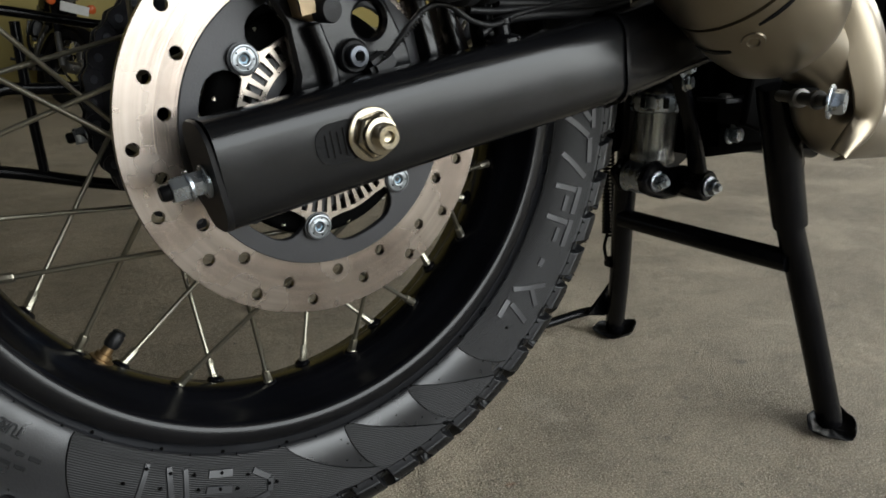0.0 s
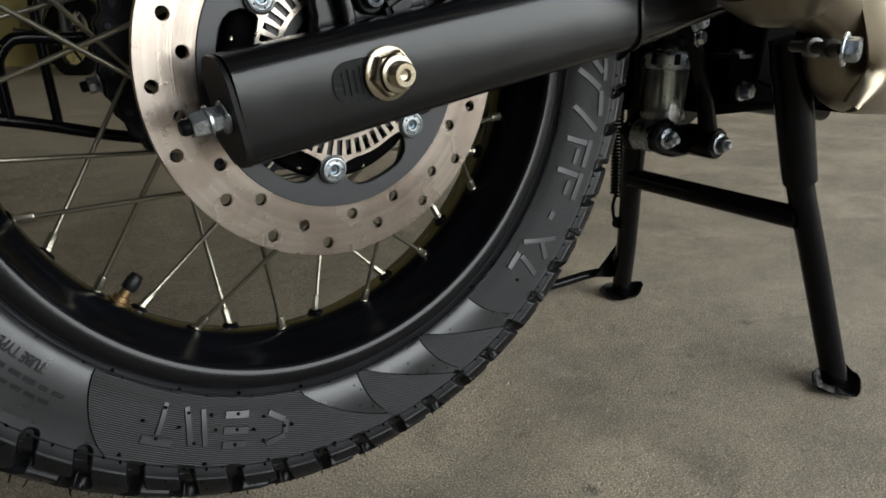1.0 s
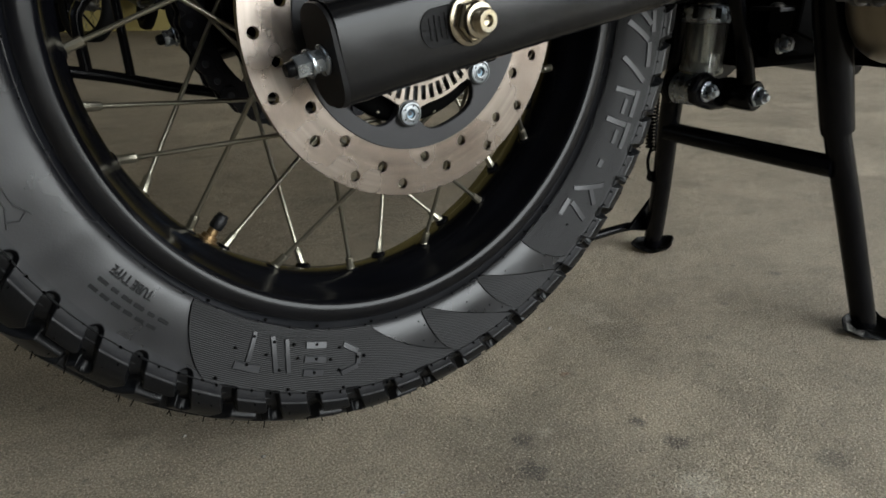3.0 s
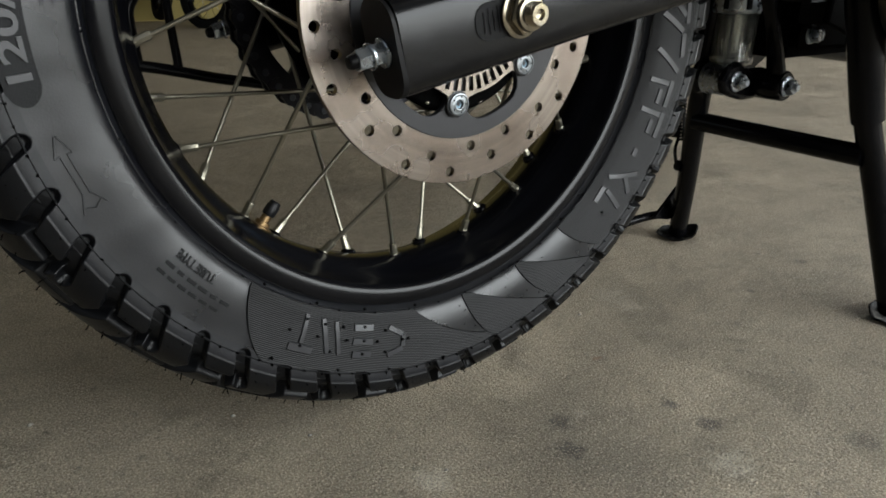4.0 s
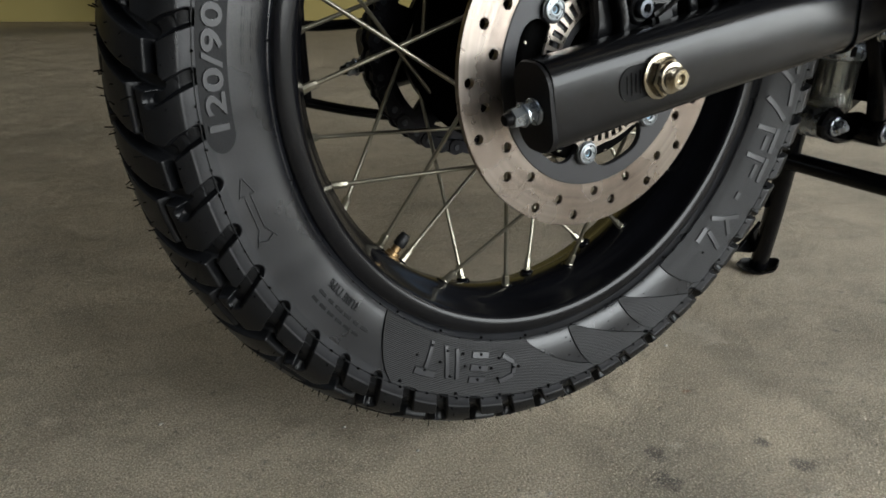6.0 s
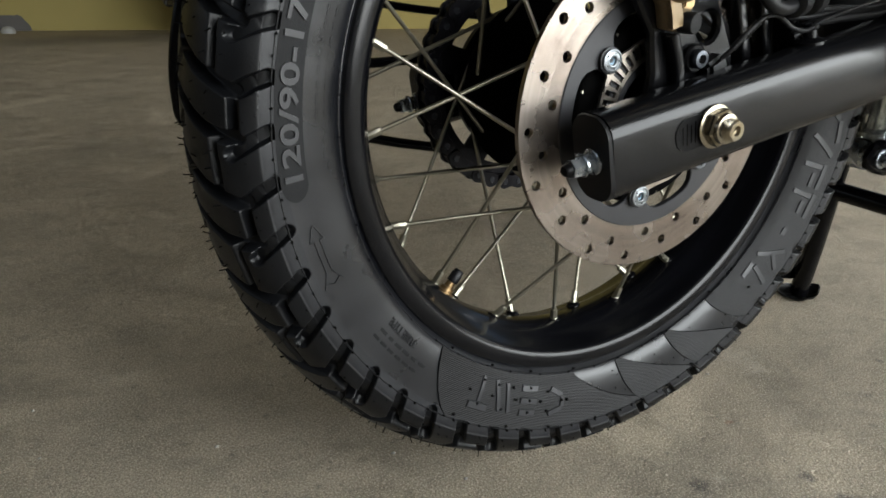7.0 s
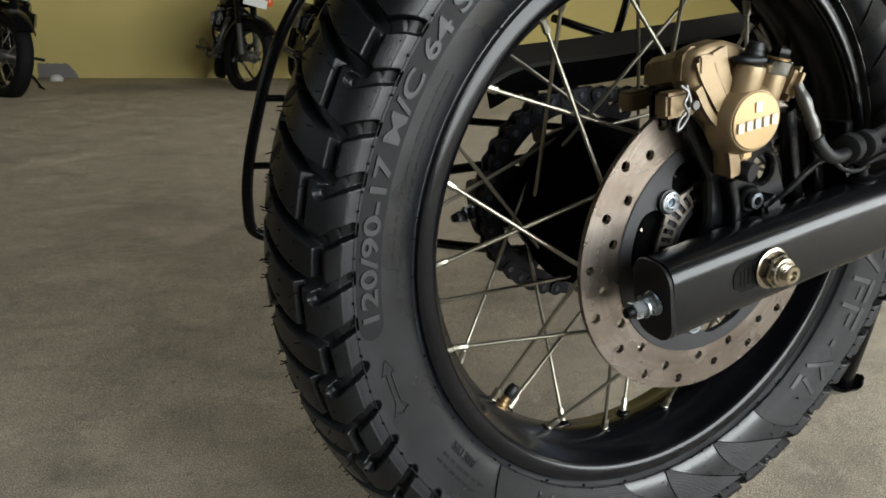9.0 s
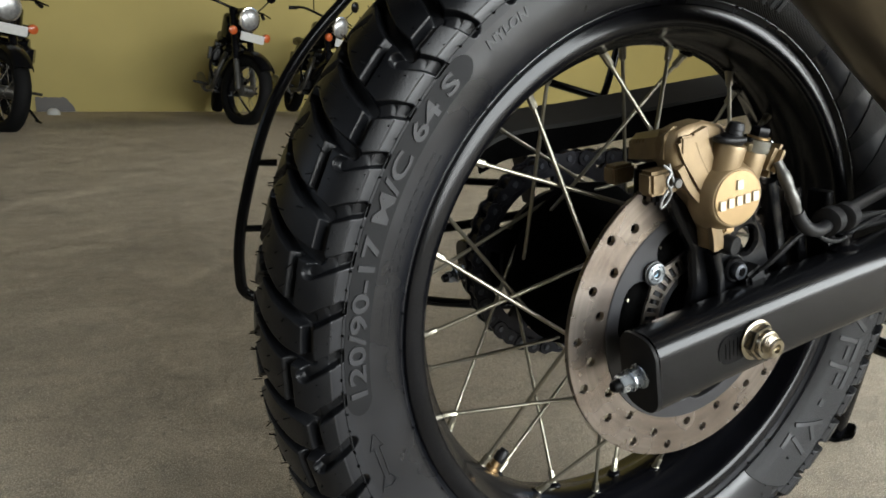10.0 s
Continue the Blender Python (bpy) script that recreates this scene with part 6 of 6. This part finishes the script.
# ---- motorcycles parked along the wall ----
def parked_motorcycle(m, label):
    b = thing("parked_motorcycle", label, "motorcycle", group="motorcycles parked along the wall")
    R = 0.325

    def wheel(x, nm):
        def turn(prof, n=40):
            return lathe(prof, (x, 0, R), (0, 1, 0), n)
        bm = bmesh.new()
        rings(bm, [[Vector((x + r * math.cos(math.pi * i / 24), y, R + r * math.sin(math.pi * i / 24))) for r, y in ((0.240, -0.032), (0.238, -0.046), (0.280, -0.060), (0.312, -0.046), (0.325, 0.0), (0.312, 0.046), (0.280, 0.060), (0.238, 0.046), (0.240, 0.032))] for i in range(49)], caps=False)
        w = part(nm, bm, M_TYRE, b, "black rubber tyre", 60)
        bm = bmesh.new()
        n = 36
        sec = [[Vector((x + r * math.cos(2 * math.pi * i / n), y, R + r * math.sin(2 * math.pi * i / n))) for r, y in ((0.236, -0.032), (0.222, -0.030), (0.214, 0), (0.222, 0.030), (0.236, 0.032), (0.240, 0))] for i in range(n + 1)]
        rings(bm, sec, caps=False)
        part("wheel_rim", bm, M_RIM, w)
        part("wheel_hub", turn([(0.02, -0.07), (0.05, -0.06), (0.05, 0.06), (0.02, 0.07)], 20), M_FORK, w)
        for k in range(18):
            a = radians(20 * k)
            s = 1 if k % 2 else -1
            part("wheel_spoke", sweep([(x + 0.218 * math.cos(a), 0.004 * s, R + 0.218 * math.sin(a)), (x + 0.05 * math.cos(a + 0.9 * (1 if k % 4 < 2 else -1)), 0.045 * s, R + 0.05 * math.sin(a + 0.9 * (1 if k % 4 < 2 else -1)))], lambda t: circle(0, 0, 0.0022, 5), 1), M_CHROME, w)

    wheel(0.0, "front_wheel")
    wheel(-1.38, "rear_wheel")
    for s in (-1, 1):
        part("fork_leg", sweep([(0.0, 0.085 * s, R), (-0.12, 0.085 * s, R + 0.30)], 0.026, 2), M_FORK, b, "dull alloy fork slider")
        part("fork_tube", sweep([(-0.10, 0.085 * s, R + 0.26), (-0.27, 0.085 * s, R + 0.70)], 0.031, 2), M_GLOSS, b)
        part("indicator", lathe([(0.012, 0.0), (0.036, 0.012), (0.038, 0.035), (0.02, 0.045)], (-0.10, 0.185 * s, 0.83), (1, 0, 0), 18), M_ORANGE, b, "amber turn indicator")
        part("indicator_stem", sweep([(-0.12, 0.06 * s, 0.83), (-0.10, 0.18 * s, 0.83)], 0.009, 2), M_GLOSS, b)
        part("mirror_stem", sweep([(-0.30, 0.22 * s, 1.06), (-0.27, 0.28 * s, 1.15), (-0.28, 0.31 * s, 1.20)], 0.006, 4), M_GLOSS, b)
        part("mirror", lathe([(0.03, 0), (0.055, -0.006), (0.055, -0.015), (0.02, -0.03)], (-0.28, 0.32 * s, 1.22), (-1, 0, 0), 20), M_GLOSS, b)
        part("foot_peg", sweep([(-0.72, 0.15 * s, 0.30), (-0.72, 0.31 * s, 0.30)], 0.013, 2), M_BLACKPLASTIC, b)
        part("crash_bar", sweep([(-0.42, 0.06 * s, 0.72), (-0.40, 0.17 * s, 0.64), (-0.41, 0.19 * s, 0.46), (-0.46, 0.08 * s, 0.28)], 0.013, 6), M_GLOSS, b)
        part("side_cover", lathe([(0.02, 0.0), (0.12, 0.0), (0.13, 0.02), (0.12, 0.05), (0.02, 0.06)], (-0.95, 0.10 * s, 0.62), (0, s, 0), 24), M_GLOSS, b)
    # front mudguard
    def guard_sec(x0, r, a0, a1):
        bm = bmesh.new()
        secs = []
        for i in range(15):
            a = radians(a0 + (a1 - a0) * i / 14)
            ring = [(-0.072, r - 0.04), (-0.06, r - 0.008), (-0.03, r + 0.006), (0.03, r + 0.006), (0.06, r - 0.008), (0.072, r - 0.04), (0.066, r - 0.04), (0.055, r - 0.013), (0.03, r), (-0.03, r), (-0.055, r - 0.013), (-0.066, r - 0.04)]
            secs.append([Vector((x0 + q * math.cos(a), y, R + q * math.sin(a))) for y, q in ring])
        return rings(bm, secs)
    part("front_mudguard", guard_sec(0.0, 0.362, 38, 168), M_GLOSS, b, "glossy black front mudguard")
    part("rear_mudguard", guard_sec(-1.38, 0.385, 40, 190), M_GLOSS, b)
    part("mudguard_stay", sweep([(0.0, 0.088, R), (0.20, 0.075, R + 0.26)], 0.006, 2), M_CHROME, b)
    part("headlamp_shell", lathe([(0.03, -0.16), (0.08, -0.13), (0.10, -0.05), (0.105, 0.0)], (-0.13, 0, 0.955), (1, 0, -0.05), 30), M_GLOSS, b)
    part("headlamp_ring", lathe([(0.100, 0.0), (0.112, 0.004), (0.110, 0.022), (0.098, 0.026)], (-0.13, 0, 0.955), (1, 0, -0.05), 30), M_CHROME, b)
    part("headlamp_glass", lathe([(0.099, 0.020), (0.085, 0.036), (0.045, 0.048), (0.0, 0.052)], (-0.13, 0, 0.955), (1, 0, -0.05), 30), M_REFLECTOR, b, "silvery headlamp glass")
    part("number_plate", block((-0.03, 0, 0.80), (0.006, 0.26, 0.075), 0.002), M_WHITE, b, "blank white number plate")
    part("handlebar", sweep([(-0.44, -0.40, 1.03), (-0.36, -0.30, 1.06), (-0.27, -0.10, 1.03), (-0.27, 0.10, 1.03), (-0.36, 0.30, 1.06), (-0.44, 0.40, 1.03)], 0.012, 6), M_GLOSS, b)
    for s in (-1, 1):
        part("grip", sweep([(-0.395, 0.345 * s, 1.047), (-0.45, 0.41 * s, 1.027)], 0.018, 2), M_BLACKPLASTIC, b)
        part("lever", sweep([(-0.33, 0.30 * s, 1.06), (-0.36, 0.42 * s, 1.04)], 0.007, 2), M_GLOSS, b)
    part("fuel_tank", sweep([(-0.30, 0, 0.82), (-0.42, 0, 0.87), (-0.60, 0, 0.86), (-0.80, 0, 0.79)], lambda t: round_rect(0.12 + 0.16 * math.sin(math.pi * min(1, t * 0.9 + 0.15)), 0.10 + 0.14 * math.sin(math.pi * min(1, t * 0.8 + 0.15)), 0.045), 6, up=(0, 0, 1)), M_GLOSS, b, "glossy black fuel tank", 60)
    part("saddle", sweep([(-0.80, 0, 0.78), (-0.98, 0, 0.76), (-1.20, 0, 0.80), (-1.50, 0, 0.81)], lambda t: round_rect(0.18 + 0.07 * math.sin(math.pi * t), 0.085, 0.035), 6, up=(0, 0, 1)), M_BLACKPLASTIC, b, "black saddle", 60)
    part("crankcase", block((-0.66, 0, 0.36), (0.44, 0.34, 0.24), 0.05, seg=3), M_CAST, b)
    part("tool_box", block((-0.92, 0.0, 0.60), (0.26, 0.40, 0.22), 0.05, seg=3), M_GLOSS, b)
    part("crankcase_cover", lathe([(0.06, 0), (0.13, 0.0), (0.125, 0.025), (0.05, 0.04)], (-0.60, -0.12, 0.36), (0, -1, 0), 28), M_CHROME, b)
    part("cylinder", sweep([(-0.60, 0, 0.44), (-0.55, 0, 0.70)], lambda t: round_rect(0.15 + (0.03 if int(t * 16) % 2 else 0), 0.15 + (0.03 if int(t * 16) % 2 else 0), 0.02), 12, up=(0, 1, 0)), M_CAST, b, "black finned cylinder")
    part("down_tube", sweep([(-0.30, 0, 0.80), (-0.42, 0, 0.45), (-0.46, 0, 0.27), (-1.0, 0, 0.26)], 0.02, 6), M_GLOSS, b)
    part("header_pipe", sweep([(-0.50, -0.06, 0.64), (-0.40, -0.10, 0.52), (-0.46, -0.14, 0.30), (-0.80, -0.17, 0.26)], 0.021, 6), M_FORK, b)
    part("silencer", sweep([(-0.80, -0.17, 0.26), (-1.0, -0.185, 0.28), (-1.6, -0.20, 0.34)], 0.044, 5), M_FORK, b)
    part("side_stand", sweep([(-0.75, 0.12, 0.26), (-0.72, 0.30, 0.068)], 0.011, 2), M_GLOSS, b)
    part("side_stand_foot", lathe([(0.03, 0.0), (0.03, 0.012), (0.012, 0.016)], (-0.72, 0.30, 0.0585), (0, 0.19, 0.98), 14), M_GLOSS, b)
    # front end turned to its left
    turn = Matrix.Translation((-0.24, 0, 0)) @ Matrix.Rotation(radians(31), 4, "Z") @ Matrix.Translation((0.24, 0, 0))
    for o in b.children:
        if o.name.split(".")[0] in ("front_wheel", "fork_leg", "fork_tube", "indicator", "indicator_stem", "front_mudguard", "mudguard_stay", "headlamp_shell", "headlamp_ring", "headlamp_glass", "number_plate", "handlebar", "grip", "lever", "mirror", "mirror_stem"):
            o.matrix_basis = turn
    b.matrix_basis = m
    return b


PARKED = Matrix.Scale(0.97, 4)
first_bike = parked_motorcycle(pose(0.68, 6.05, floor_z(6.05), -11, 0, -95) @ PARKED, "black classic roadster parked against the yellow wall")
for x, y, rz in ((-1.11, 5.58, -93), (1.55, 6.10, -92)):
    copy_thing(first_bike, pose(x, y, floor_z(y), -11, 0, rz) @ PARKED)


# bare patch of plaster at the foot of the wall, and a pale dome before it, added for a metallic glint
rng = random.Random(3)
edge = [(-0.885, -0.14)] + [(-0.880 + 0.03 * k + rng.uniform(-0.008, 0.008), 0.012 + rng.uniform(-0.008, 0.008)) for k in range(9)]
edge += [(-0.600 + 0.022 * k + rng.uniform(-0.005, 0.005), -0.004 - 0.030 * k + rng.uniform(-0.006, 0.006)) for k in range(4)] + [(-0.532, -0.120), (-0.520, -0.14)]
tagged(part("trim_bare_plaster", plate([edge], 0.012, Matrix.Translation((0, WALL - 0.005, 0)), 0), M_SOFFIT), "stained grey patch of bare plaster at the wall's foot", "trim", kind="structure")
bowl = part("glint_dome", lathe([(0.062, 0.0), (0.064, 0.003), (0.052, 0.040), (0.030, 0.058), (0.0, 0.062)], (-0.715, 7.40, floor_z(7.40)), (0, 0, 1), 28), M_WHITE)
tagged(bowl, "small pale upturned bowl on the floor by the wall", "bowl")


# grit on the floor
def scattered_grit():
    rng = random.Random(11)
    bm = bmesh.new()
    for k in range(340):
        x, y = rng.uniform(-1.1, 1.1), rng.uniform(-0.45, 1.3) if k % 3 else rng.uniform(-0.4, 0.3)
        r = 0.0006 + 0.0022 * rng.random() ** 3
        a = rng.uniform(0, 6.28)
        top = bm.verts.new((x, y, r * rng.uniform(0.5, 1.0)))
        base = [bm.verts.new((x + r * rng.uniform(0.7, 1.5) * math.cos(a + 1.257 * i), y + r * rng.uniform(0.6, 1.2) * math.sin(a + 1.257 * i), 0.0)) for i in range(5)]
        for i in range(5):
            bm.faces.new((base[i], base[(i + 1) % 5], top))
    return tagged(part("grit", bm, M_GRIT, sharp=20), "scattered pale grit and cement crumbs on the floor", "grit", kind="stuff")


scattered_grit()
